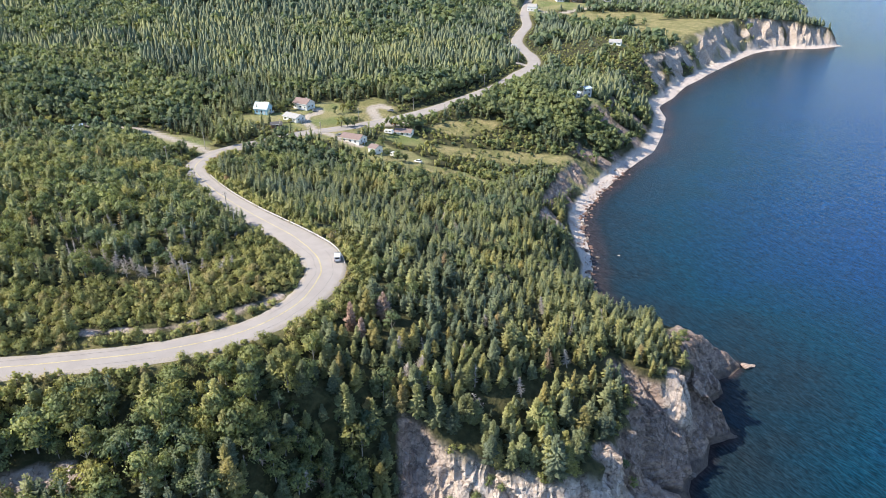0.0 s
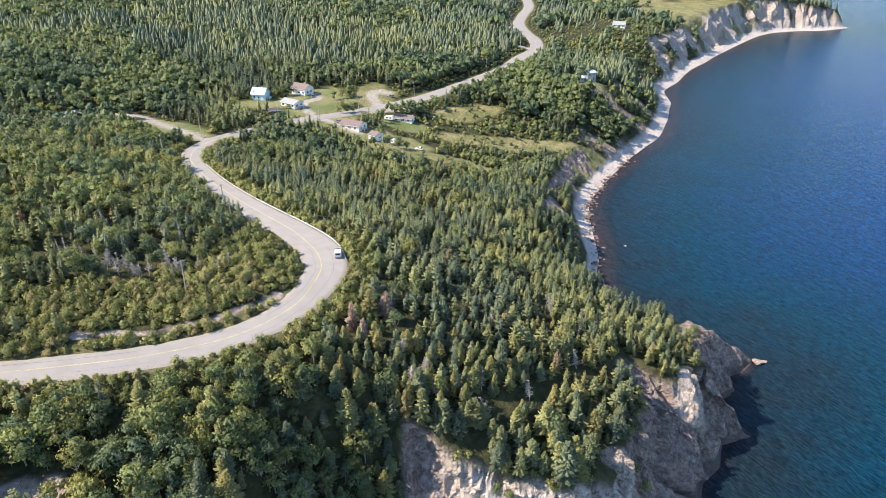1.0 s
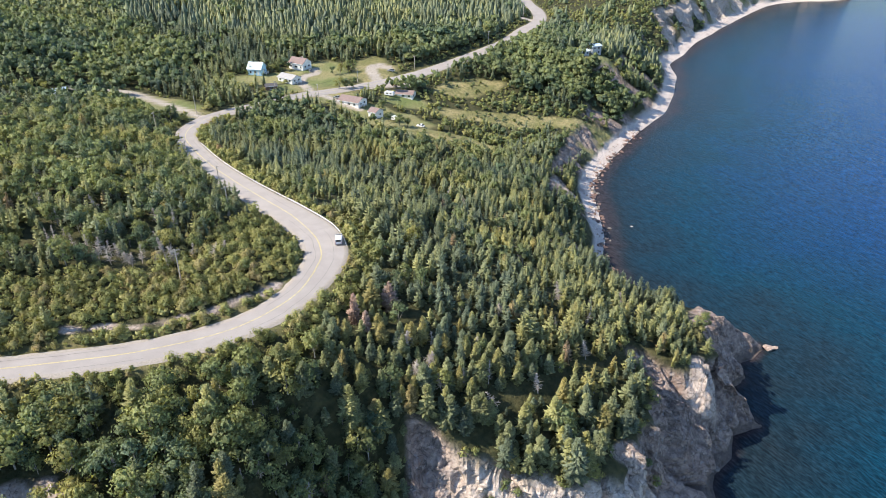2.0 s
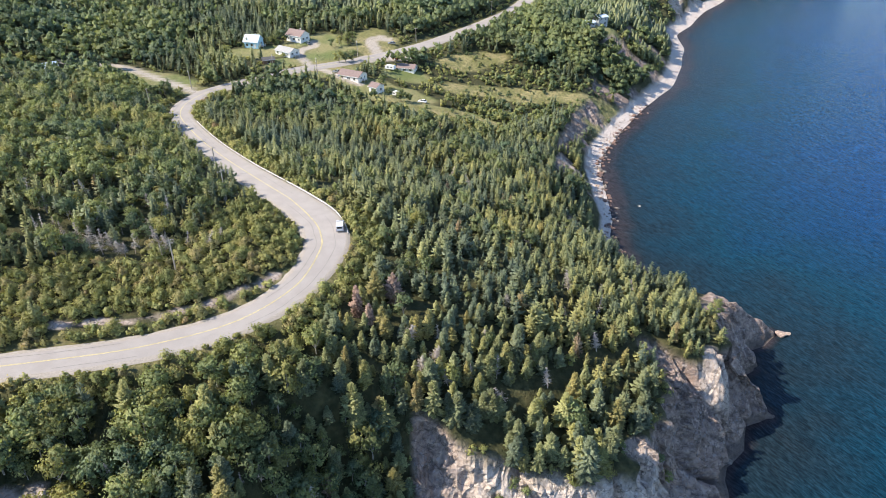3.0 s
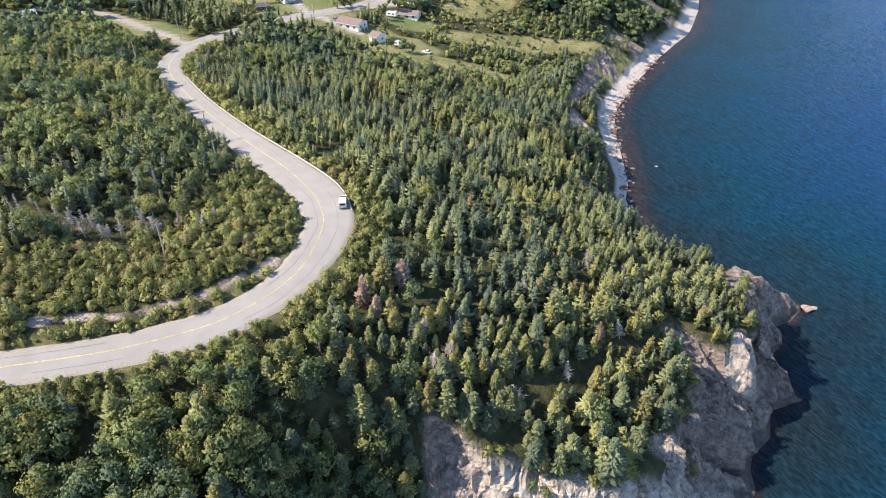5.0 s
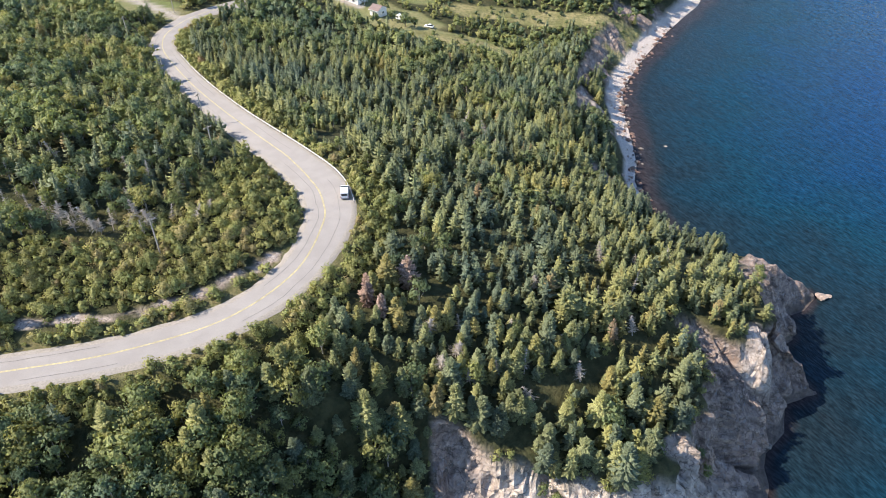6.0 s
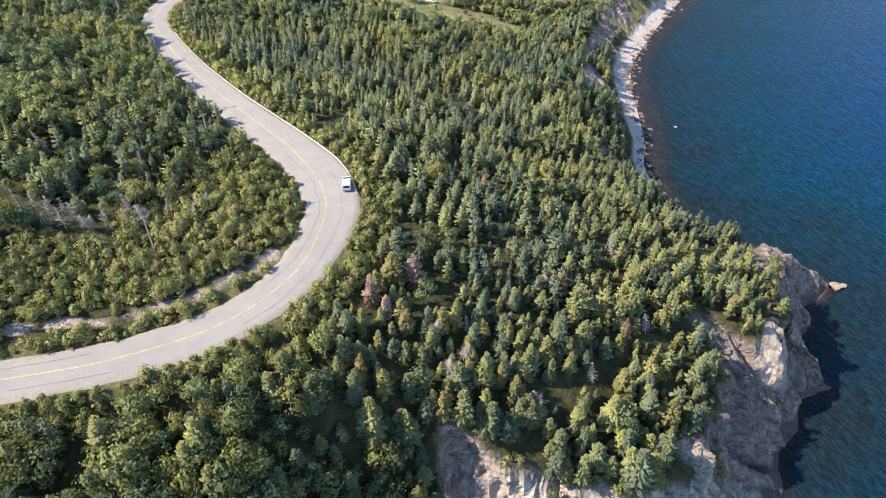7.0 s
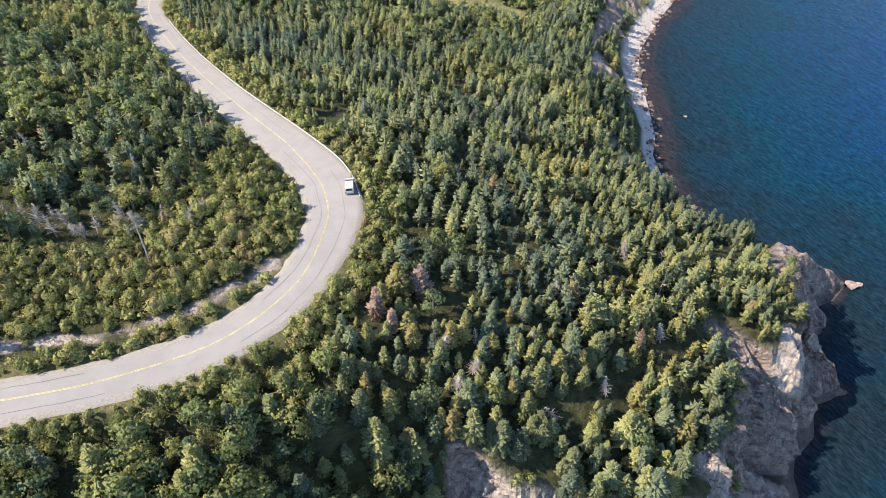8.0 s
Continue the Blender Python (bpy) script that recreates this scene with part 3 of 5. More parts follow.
def build_ground():
    xs = ticks([(-5000, 1100), (-1600, 160), (-800, 40), (-420, 12), (-200, 4), (-110, 1.5), (-10, 0.9), (34, 0.5), (106, 1.5), (118, 2.4), (185, 3.4), (520, 16), (760, 150), (1600, 1100), (5000, 1)])
    ys = ticks([(-1200, 200), (-200, 60), (60, 4), (98, 1.0), (124, 0.5), (210, 1.6), (420, 3.2), (700, 4.0), (900, 10), (1200, 45), (1700, 250), (5000, 1)])
    x, y, quads = sheet(xs, ys)
    z, d, rock, sand, rd = land(x, y)
    used, quads = trimmed(x, quads, d > -26)
    x, y, z, d, rock, sand, rd = (q[used] for q in (x, y, z, d, rock, sand, rd))
    grass = np.maximum(ellipses(x, y, CLEARINGS), smooth(9.0, 6.0, rd) * 0.45)
    gravel = np.zeros_like(x)
    for line, half in DRIVE_LINES.values():
        near = (x > line[:, 0].min() - 20) & (x < line[:, 0].max() + 20) & (y > line[:, 1].min() - 20) & (y < line[:, 1].max() + 20)
        dist = line_distance(x[near], y[near], line)[0]
        gravel[near] = np.maximum(gravel[near], smooth(half + 1.0, half - 0.4, dist))
    bank = banks(x, y)
    # the ellipse paints the sunlit patch of the buttress into the rock colour
    pale = np.maximum(np.clip(smooth(142, 132, y) * smooth(-8, 6, x) + 0.8 * smooth(540, 640, y), 0, 1), np.maximum(0.6 * bank, 0.7 * ellipses(x, y, [(68.5, 166, 6, 6.5, 0)])))
    # the faces of the cliffs: broken slabs and blocks, pushed out and in
    e = 0.6
    gx, gy = coast_distance(x + e, y) - d, coast_distance(x, y + e) - d
    length = np.hypot(gx, gy) + 1e-6
    gx, gy = gx / length, gy / length
    amp = rock * smooth(0.2, 2.5, z) * smooth(0.2, 3.0, d) * np.interp(y, [212, 230, 540, 600], [1.0, 0.3, 0.35, 1.0])
    wide = np.interp(y, [300, 560, 640], [1.0, 1.0, 1.35])
    amp = amp * (1 - 0.8 * ellipses(x, y, [(68.5, 166, 6, 6.5, 0)])) * (1 - 0.4 * ellipses(x, y, [(90, 201, 16, 8, 26)])) * (1 - 0.85 * ellipses(x, y, [(99, 207, 10, 7, 12)])) * (1 - bank)
    # flutes and clefts that run down the faces
    along = 0.72 * x + 0.69 * y + 0.14 * z
    for width, push, seed in ((6.5, 2.6, 61), (2.6, 1.1, 63), (1.1, 0.4, 65)):
        act = np.nonzero((amp > 0.02) & ((y < 215) | (width > 3)))[0]
        n = vnoise(along[act] / (width * wide[act]), z[act] / (width * 4), seed=seed)
        off = (np.abs(n - 0.5) * 4 - 0.9) * push * wide[act] * amp[act]
        x[act] -= gx[act] * off
        y[act] -= gy[act] * off
    for size, push, seed in ((13.0, 2.4, 41), (5.0, 0.9, 43), (2.0, 0.5, 44)):
        act = np.nonzero((amp > 0.02) & ((y < 215) | (size > 3)))[0]
        off = slabs(x[act], y[act], z[act], size * wide[act], seed) * push * wide[act] * amp[act]
        x[act] -= gx[act] * off
        y[act] -= gy[act] * off
        z[act] += off * 0.25
    me = arrays("ground", np.stack([x, y, z], 1), quads, [GROUND], None,
                {"rock": rock, "sand": sand, "grass": grass, "gravel": gravel, "pale": pale, "dry": np.maximum(ellipses(x, y, MEADOWS), smooth(9.0, 6.0, rd))}, True)
    flat = rock[quads].mean(1) > 0.3
    me.polygons.foreach_set("use_smooth", ~flat)
    tagged(new("ground", me), "wooded coastal land with pale crumbling cliffs and meadows", "ground", kind="structure")


def build_sea():
    xs = ticks([(-5000, 600), (-200, 60), (0, 6), (40, 2.5), (130, 5), (260, 10), (560, 60), (1000, 500), (5000, 1)])
    ys = ticks([(-5000, 900), (-400, 100), (60, 8), (120, 2.5), (300, 5), (600, 10), (1000, 60), (1600, 500), (5000, 1)])
    x, y, quads = sheet(xs, ys)
    d = coast_distance(x, y)
    used, quads = trimmed(x, quads, d < 15)
    x, y, d = x[used], y[used], d[used]
    me = arrays("water", np.stack([x, y, np.zeros_like(x)], 1), quads, [SEA], None, {"depth": np.minimum(-d * np.interp(y, [205, 260], [1.1, 0.22]), 2.6) * (d < 0) + np.clip(-d * 0.055, 0, 12)}, True)
    tagged(new("water", me), "calm blue-green sea with fine wind ripples", "sea", kind="structure")


build_ground()
build_sea()


# ---- roads ----
def ribbon(line, offsets, lift, name, materials, slots):
    """A strip along a line; offsets: places across (metres, per row), lift: heights over the line."""
    p = line[:, :2]
    t = np.gradient(p, axis=0)
    t /= np.linalg.norm(t, axis=1)[:, None]
    side = np.stack([t[:, 1], -t[:, 0]], 1)
    rows = []
    for off, up in zip(offsets, lift):
        rows.append(np.column_stack([p + side * np.broadcast_to(off, len(p))[:, None], line[:, 2] + up]))
    n, k = len(p), len(rows)
    verts = np.stack(rows, 1).reshape(-1, 3)
    i = np.arange(n * k).reshape(n, k)
    quads = np.stack([i[:-1, :-1], i[:-1, 1:], i[1:, 1:], i[1:, :-1]], -1)
    return arrays(name, verts, quads.reshape(-1, 4)[:, ::-1], materials, np.tile(slots, n - 1), None, True)


def build_road():
    line = resample(ROAD, 1.5)
    half = road_half(line[:, 1])
    wob = (fbm(line[:, 0] / 3, line[:, 1] / 3, octaves=3, seed=61) - 0.5) * 1.4
    wob2 = (fbm(line[:, 0] / 3, line[:, 1] / 3, octaves=3, seed=67) - 0.5) * 1.4
    road = tagged(new("road", ribbon(line, [-half + 0.7, -half * 0.5, np.zeros_like(half), half * 0.5, half - 0.7], [0.07, 0.11, 0.13, 0.11, 0.07], "road", [ASPHALT], [0, 0, 0, 0])),
                  "winding two-lane road of pale worn asphalt", "road", kind="structure")
    for s, w in ((-1, wob), (1, wob2)):
        offs = [s * (half - 0.75), s * (half + 0.2 + w * 0.6), s * (half + 1.3 + w)]
        me = ribbon(line, offs if s > 0 else offs[::-1], [0.066, 0.03, -0.55] if s > 0 else [-0.55, 0.03, 0.066], "shoulder", [GRAVEL], [0, 0])
        tagged(new("shoulder", me), "pale gravel shoulder").parent = road
    near = line[line[:, 1] < 420]
    shift = np.interp(near[:, 1], [100, 158, 174, 194, 206, 500], [0.0, -0.3, -1.1, -1.2, 0.0, 0.0])
    for off in (-0.10, 0.10):
        me = ribbon(near, [shift + off - 0.055, shift + off + 0.055], [0.142, 0.142], "centre_line", [YELLOW], [0])
        tagged(new("centre_line", me), "painted yellow line").parent = road
    rng = np.random.default_rng(4)
    for off in (-2.6, 2.4):
        w = off + (fbm(near[:, 0] / 5, near[:, 1] / 5, octaves=4, seed=int(100 + off * 10)) - 0.5) * 0.8
        keep = rng.integers(6, 30)
        a = 0
        while a < len(near) - 8:
            b = min(a + int(rng.integers(10, 40)), len(near))
            me = ribbon(near[a:b], [w[a:b] - 0.04, w[a:b] + 0.04], [0.128, 0.128], "tar_seam", [TAR], [0])
            tagged(new("tar_seam", me), "dark tar seam").parent = road
            a = b + int(rng.integers(2, keep))


build_road()


# ---- trees: templates ----
def kites(base, tip, width, sag, rng, up=None):
    """Bent leaf-shaped pieces from base to tip, two triangles each."""
    ax = tip - base
    side = np.cross(ax, (np.array([0, 0, 1.0]) if up is None else up) + rng.normal(0, 0.25, base.shape))
    side /= np.linalg.norm(side, axis=1)[:, None] + 1e-9
    mid = base + ax * 0.55
    l, r = mid + side * width[:, None], mid - side * width[:, None]
    fold = np.array([[0, 0, 1.0]]) * np.ones_like(l) if up is None else up
    l -= fold * np.reshape(sag, (-1, 1))
    r -= fold * np.reshape(sag, (-1, 1))
    n = len(base)
    v = np.stack([base, l, tip, r], 1).reshape(-1, 3)
    i = np.arange(n)[:, None] * 4
    return v, np.concatenate([i + [0, 1, 2], i + [0, 2, 3]])


def cone_mesh(r, z0, z1, sides, rng, jag=0.0):
    a = np.arange(sides) / sides * 2 * np.pi
    rr = r * (1 + rng.uniform(-jag, jag, sides))
    v = np.vstack([np.column_stack([rr * np.cos(a), rr * np.sin(a), np.full(sides, z0)]), [[0, 0, z1]]])
    f = np.column_stack([np.arange(sides), np.roll(np.arange(sides), -1), np.full(sides, sides)])
    return v, f


def merge(pieces):
    vs, fs, ss, n = [], [], [], 0
    for v, f, s in pieces:
        vs.append(v), fs.append(f + n), ss.append(np.full(len(f), s))
        n += len(v)
    return np.vstack(vs), np.vstack(fs), np.concatenate(ss)


def spruce_shape(seed, fronds, slim=0.19, low=0.10, fat=1.0):
    """A spruce one metre high: whorls of drooping boughs round a dark core. Gives crown and trunk."""
    rng = np.random.default_rng(seed)
    tiers = max(int(fronds / 9), 6)
    h = low + (1 - low) * (rng.integers(0, tiers, fronds) + rng.uniform(0, 0.75, fronds)) / tiers
    h = np.clip(h, low, 0.985)
    a = rng.uniform(0, 2 * np.pi, fronds)
    lump = 0.70 + 0.6 * vnoise(a * 1.3, h * 6, seed=seed)
    reach_ = slim * np.clip(1.18 * np.clip(1.03 - h, 0.02, 1) ** 0.66, 0, 1) * rng.uniform(0.55, 1.15, fronds) * lump * np.where(h < 0.2, 0.8, 1)
    base = np.column_stack([0.30 * reach_ * np.cos(a), 0.30 * reach_ * np.sin(a), h])
    drop = reach_ * (0.34 - 0.85 * h) + rng.normal(0, 0.012, fronds)
    tip = np.column_stack([reach_ * np.cos(a), reach_ * np.sin(a), h - drop])
    v, f = kites(base, tip, (reach_ * 0.22 + 0.018) * fat, reach_ * 0.16, rng)
    pieces = [(v, f, 0)]
    cv, cf = cone_mesh(slim * 0.46, low + 0.02, 0.95, 6, rng, 0.25)
    pieces.append((cv, cf, 0))
    top, _ = cone_mesh(0.012, 0.93, 1.03, 3, rng)
    pieces.append((top, _, 0))
    tv, tf = cone_mesh(0.018, -0.06, 0.9, 5, rng)
    return merge(pieces), (tv, tf, np.ones(len(tf), int))


def tiered_shape(seed, tiers=3, sides=7, slim=0.27, stem=True):
    """A far spruce one metre high: a few ragged tiers."""
    rng = np.random.default_rng(seed)
    pieces = []
    for k in range(tiers):
        z0 = 0.06 + 0.80 * k / tiers
        v, f = cone_mesh(slim * (1 - 0.80 * k / tiers) ** 0.75, z0, min(z0 + 0.62 - 0.10 * k, 1.0), sides, rng, 0.32)
        v[:-1, 2] += rng.uniform(-0.05, 0.04, sides)
        v[-1, :2] += rng.normal(0, 0.012, 2)
        turn = rng.uniform(0, 6)
        c, s = math.cos(turn), math.sin(turn)
        v[:, :2] = v[:, :2] @ np.array([[c, s], [-s, c]])
        pieces.append((v, f, 0))
    tv, tf = cone_mesh(0.02, -0.06, 0.3, 3, rng) if stem else (np.zeros((3, 3)), np.zeros((0, 3), int))
    return merge(pieces), (tv, tf, np.ones(len(tf), int))


def broad_shape(seed, leaves, wide=0.36, lobes=7, low=0.28, plump=1.15, leaf=1.0, core=0.52):
    """A broad-leaved tree one metre high: leaf clumps on several lobes, with limbs. Gives crown and trunk."""
    rng = np.random.default_rng(seed)
    az = np.arange(lobes) * 2.4 + rng.uniform(0, 1, lobes)
    rad = wide * np.sqrt(rng.uniform(0.02, 0.6, lobes))
    cz = np.clip(rng.uniform(low + 0.16, 0.84, lobes) - 0.25 * rad, low, 0.84)
    cz[0], rad[0] = 0.82, 0.04
    c = np.column_stack([rad * np.cos(az), rad * np.sin(az), cz])
    size = rng.uniform(0.15, 0.23, lobes) * wide / 0.36 * plump
    pieces = []
    octa = np.array([[1, 0, 0], [-1, 0, 0], [0, 1, 0], [0, -1, 0], [0, 0, 1], [0, 0, -1]], float)
    tri = np.array([[0, 2, 4], [2, 1, 4], [1, 3, 4], [3, 0, 4], [2, 0, 5], [1, 2, 5], [3, 1, 5], [0, 3, 5]])
    for k in range(lobes):
        pieces.append((octa * size[k] * core * rng.uniform(0.85, 1.1, (6, 1)) + c[k], tri, 0))
    k = rng.integers(0, lobes, leaves)
    n = rng.normal(0, 1, (leaves, 3))
    n[:, 2] = np.abs(n[:, 2]) * 0.9 - 0.15
    n /= np.linalg.norm(n, axis=1)[:, None]
    p = c[k] + n * (size[k] * rng.uniform(0.55, 1.12, leaves))[:, None]
    u = np.cross(n + rng.normal(0, 0.45, n.shape), rng.normal(0, 1, n.shape))
    u /= np.linalg.norm(u, axis=1)[:, None] + 1e-9
    s = leaf * rng.uniform(0.030, 0.062, leaves)[:, None] * (wide / 0.36) * (220 / leaves) ** 0.42
    v, f = kites(p - u * s * 1.25, p + u * s * 1.25, s[:, 0], s[:, 0] * 0.35, rng, n + rng.normal(0, 0.35, n.shape))
    pieces.append((v, f, 0))
    trunk = [(*cone_mesh(0.022, -0.06, 0.8, 5, rng), 1)]
    for k in range(min(lobes, 5)):
        a, b = np.array([0, 0, low * 0.9]), c[k]
        q = np.cross(b - a, [0.3, 0.9, 0.1])
        q = q / np.linalg.norm(q) * 0.010
        w = np.cross(b - a, q)
        w = w / np.linalg.norm(w) * 0.010
        trunk.append((np.array([a + q, a - q * 0.5 + w, a - q * 0.5 - w, b]), np.array([[0, 1, 3], [1, 2, 3], [2, 0, 3]]), 1))
    return merge(pieces), merge(trunk)


def snag_shape(seed, twigs=46, wide=0.24):
    """A dead spruce one metre high: a bare stem with broken twigs."""
    rng = np.random.default_rng(seed)
    pieces = [(*cone_mesh(0.020, -0.05, 1.0, 5, rng), 0)]
    for _ in range(twigs):
        h, a = rng.uniform(0.22, 0.97), rng.uniform(0, 2 * np.pi)
        l = wide * (1.08 - h) ** 0.7 * rng.uniform(0.4, 1.2)
        p, e = np.array([0, 0, h]), np.array([l * math.cos(a), l * math.sin(a), h + l * rng.uniform(-0.35, 0.45)])
        w = 0.010
        side = np.array([-math.sin(a), math.cos(a), 0]) * w
        pieces.append((np.array([p + side, p - side, p + [0, 0, w * 1.6], e]), np.array([[0, 1, 3], [1, 2, 3], [2, 0, 3]]), 0))
        for _ in range(2):
            q = p + (e - p) * rng.uniform(0.3, 0.8)
            g = q + rng.normal(0, 0.35 * l, 3)
            pieces.append((np.array([q - [0, 0, 0.006], q + [0, 0, 0.006], g]), np.array([[0, 1, 2]]), 0))
    return merge(pieces)


# ---- trees: where they stand ----
def scatter(x0, x1, y0, y1, spacing, seed, jitter=0.46):
    rng = np.random.default_rng(seed)
    gx, gy = np.meshgrid(np.arange(x0, x1, spacing), np.arange(y0, y1, spacing))
    gx = gx + (np.arange(gx.shape[0]) % 2)[:, None] * spacing / 2
    x = gx.ravel() + rng.uniform(-jitter, jitter, gx.size) * spacing
    y = gy.ravel() + rng.uniform(-jitter, jitter, gx.size) * spacing
    return x, y, rng


SCRUB_ZONES = [(-66, 151, 26, 9, 18), (-70, 163, 24, 9, 18), (-52, 168, 13, 14, 60), (-78, 147, 22, 7, 8), (-56, 182, 8, 16, 20), (-90, 150, 18, 6, 5)]
LEAFY_ZONES = [(62, 475, 58, 52, 40), (-155, 300, 60, 40, -40), (-40, 125, 24, 12, 0), (-75, 112, 30, 14, 10), (-230, 420, 90, 40, -20), (-110, 360, 24, 10, 30), (-86, 364, 20, 12, 42), (-108, 385, 16, 12, 0), (-80, 470, 40, 16, 10), (-380, 620, 120, 60, 0), (-135, 232, 30, 14, 40), (-128, 222, 36, 42, 0)]
SPARSE_ZONES = [(20, 400, 60, 26, 10), (-10, 345, 34, 10, 0), (30, 365, 34, 12, 20), (150, 640, 60, 90, -30)]


def choose(x, y, rng, gapping=1.0, margin=1.7):
    """Which places carry a tree, and of what sort: 0 none, 1 spruce, 2 broad-leaved, 3 scrub."""
    z, d, rock, sand, rd = land(x, y)
    ok = (d > np.interp(y, [150, 215, 225, 260, 400], [5, 5, 9, 9, 11])) & (rock < 0.35) & (sand < 0.2) & (rd > road_half(y) + np.where((y > 365) & (x > -62), 2.8, margin)) & (line_distance(x, y, BANK_LINE)[0] > 1.5) & (z > 3)
    ok &= (ellipses(x, y, CLEARINGS) < 0.4) & ~((x > 74.5) & (y < 212)) & ~((x > 53.5) & (y < 166.5))
    for line, half in DRIVE_LINES.values():
        ok &= line_distance(x, y, line)[0] > half + 2.2
    slope = np.hypot(land(x + 1.5, y)[0] - z, land(x, y + 1.5)[0] - z) / 1.5
    ok &= slope < np.where(x < -8, 3.2, 1.8)
    leafy = ellipses(x, y, LEAFY_ZONES)
    p_leaf = np.clip(0.05 + 0.75 * leafy + 3.4 * (fbm(x / 55, y / 55, octaves=3, seed=81) - 0.50) * smooth(250, 330, y + np.abs(np.minimum(x + 60, 0))), 0.03, 0.92)
    road_x = np.interp(y, [q[1] for q in ROAD], [q[0] for q in ROAD])
    hill = (y > 158) & (y < 330) & (x < road_x)
    p_leaf = np.where(hill, np.clip(0.20 + 2.4 * (fbm(x / 14, y / 14, octaves=2, seed=83) - 0.5) + 0.4 * leafy, 0.08, 0.85), p_leaf)
    p_leaf = np.where((y < 335) & ~hill & (x > -20), np.clip(p_leaf + 0.6 * (fbm(x / 12, y / 12, octaves=2, seed=85) - 0.52), 0.02, 0.9), p_leaf)
    kind = np.where(rng.uniform(size=x.shape) < p_leaf, 2, 1)
    scrub = ellipses(x, y, SCRUB_ZONES) > 0.5
    west = (y > 212) & (y < 305) & (x < road_x)
    edge = ((rd < road_half(y) + np.where((y > 350) & (x < -72), 1.0, np.where(y > 365, 8.5, np.where((x > -50) & (y < 205), 8.5, 6.5)))) & ~west) | ((ellipses(x, y, [(a, b, c + 5, e + 5, t) for a, b, c, e, t in CLEARINGS]) > 0.4) & (rng.uniform(size=x.shape) < 0.55)) | ((slope > 1.3) & (x > -8))
    sparse = ellipses(x, y, SPARSE_ZONES) > 0.5
    kind = np.where(scrub | edge | sparse, 3, kind)
    kind = np.where(sparse & (rng.uniform(size=x.shape) < 0.07), 1, kind)
    kind = np.where(sparse & (rng.uniform(size=x.shape) < 0.25), 0, kind)
    gaps = fbm(x / 5.5, y / 5.5, octaves=2, seed=91)
    kind = np.where((gaps < np.where(y < 335, 0.25, 0.29) * gapping) & (kind != 3), 0, kind)
    kind = np.where(ellipses(x, y, [(-87, 168.5, 14, 3.0, -14), (-23.5, 151.5, 3, 3, 0), (-15.5, 158, 3, 3, 0), (41.5, 136, 6.5, 6, 0)]) > 0.5, 0, kind)
    return np.where(ok, kind, 0), z


def planted(name, shapes, x, y, z, tall, tint, materials, label, category, rng):
    """Many trees in one mesh."""
    vs, fs, ss, ts, ns, n = [], [], [], [], [], 0
    which = rng.integers(0, len(shapes), len(x))
    for k, (v, f, s) in enumerate(shapes):
        idx = np.nonzero(which == k)[0]
        if not len(idx):
            continue
        a = rng.uniform(0, 2 * np.pi, len(idx))
        w = rng.uniform(0.85, 1.2, len(idx)) * tall[idx]
        c, sn = np.cos(a)[:, None], np.sin(a)[:, None]
        lean = rng.normal(0, 0.03, (len(idx), 2))
        px = (v[None, :, 0] * c - v[None, :, 1] * sn) * w[:, None] + (x[idx] + 0)[:, None] + lean[:, :1] * v[None, :, 2] * tall[idx][:, None]
        py = (v[None, :, 0] * sn + v[None, :, 1] * c) * w[:, None] + y[idx][:, None] + lean[:, 1:] * v[None, :, 2] * tall[idx][:, None]
        pz = v[None, :, 2] * tall[idx][:, None] + z[idx][:, None]
        vs.append(np.stack([px, py, pz], -1).reshape(-1, 3))
        fs.append((f[None] + (np.arange(len(idx)) * len(v))[:, None, None]).reshape(-1, 3) + n)
        ss.append(np.tile(s, len(idx)))
        ts.append(np.repeat(tint[idx], len(v)))
        o = outward(v)
        ns.append(np.stack([o[None, :, 0] * c - o[None, :, 1] * sn, o[None, :, 0] * sn + o[None, :, 1] * c, np.broadcast_to(o[None, :, 2], (len(idx), len(v)))], -1).reshape(-1, 3))
        n += len(v) * len(idx)
    if not vs:
        return None
    me = arrays(name, np.vstack(vs), np.vstack(fs), materials, np.concatenate(ss), {"tint": np.concatenate(ts), "outward": np.vstack(ns)}, False)
    return tagged(new(name, me), label, category, kind="stuff")


def both(shape):
    return merge([shape[0], shape[1]])


def leafing(kind, x, y, rng):
    """Tint of a tree: neighbours are alike, some stand out."""
    base = fbm(x / 30, y / 30, octaves=2, seed=71 + kind)
    t = np.clip((base - 0.5) * 1.3 + 0.42 + rng.normal(0, 0.19, x.shape), 0.0, 0.95)
    odd = rng.uniform(size=x.shape)
    return np.where(odd < 0.013, rng.uniform(0.95, 0.998, x.shape), t)


def single_trees(name, shapes, x, y, z, tall, kinds, materials, group, category, labels, rng):
    """Trees as things of their own: crown and trunk."""
    built = []
    for k, shape in enumerate(shapes):
        (cv, cf, _), (tv, tf, _) = shape
        root = new(name)
        crown = new("crown", arrays("crown", cv, cf, [materials[0]], None, {"outward": outward(cv), "single": np.ones(len(cv))}))
        trunk = new("trunk", arrays("trunk", tv, tf, [materials[1]]))
        crown.parent = trunk.parent = root
        built.append(tagged(root, labels[k % len(labels)], category, group))
    first = [True] * len(built)
    which = rng.integers(0, len(built), len(x))
    for i in range(len(x)):
        k, s = which[i], tall[i]
        m = Matrix.LocRotScale((x[i], y[i], z[i]), Euler((rng.normal(0, 0.025), rng.normal(0, 0.025), rng.uniform(0, 6.28))), None)
        if first[k]:
            first[k] = False
            ob = built[k]
        else:
            ob = copy_thing(built[k], m)
        ob.matrix_world = m @ Matrix.Diagonal((s * rng.uniform(0.9, 1.15), s * rng.uniform(0.9, 1.15), s, 1))


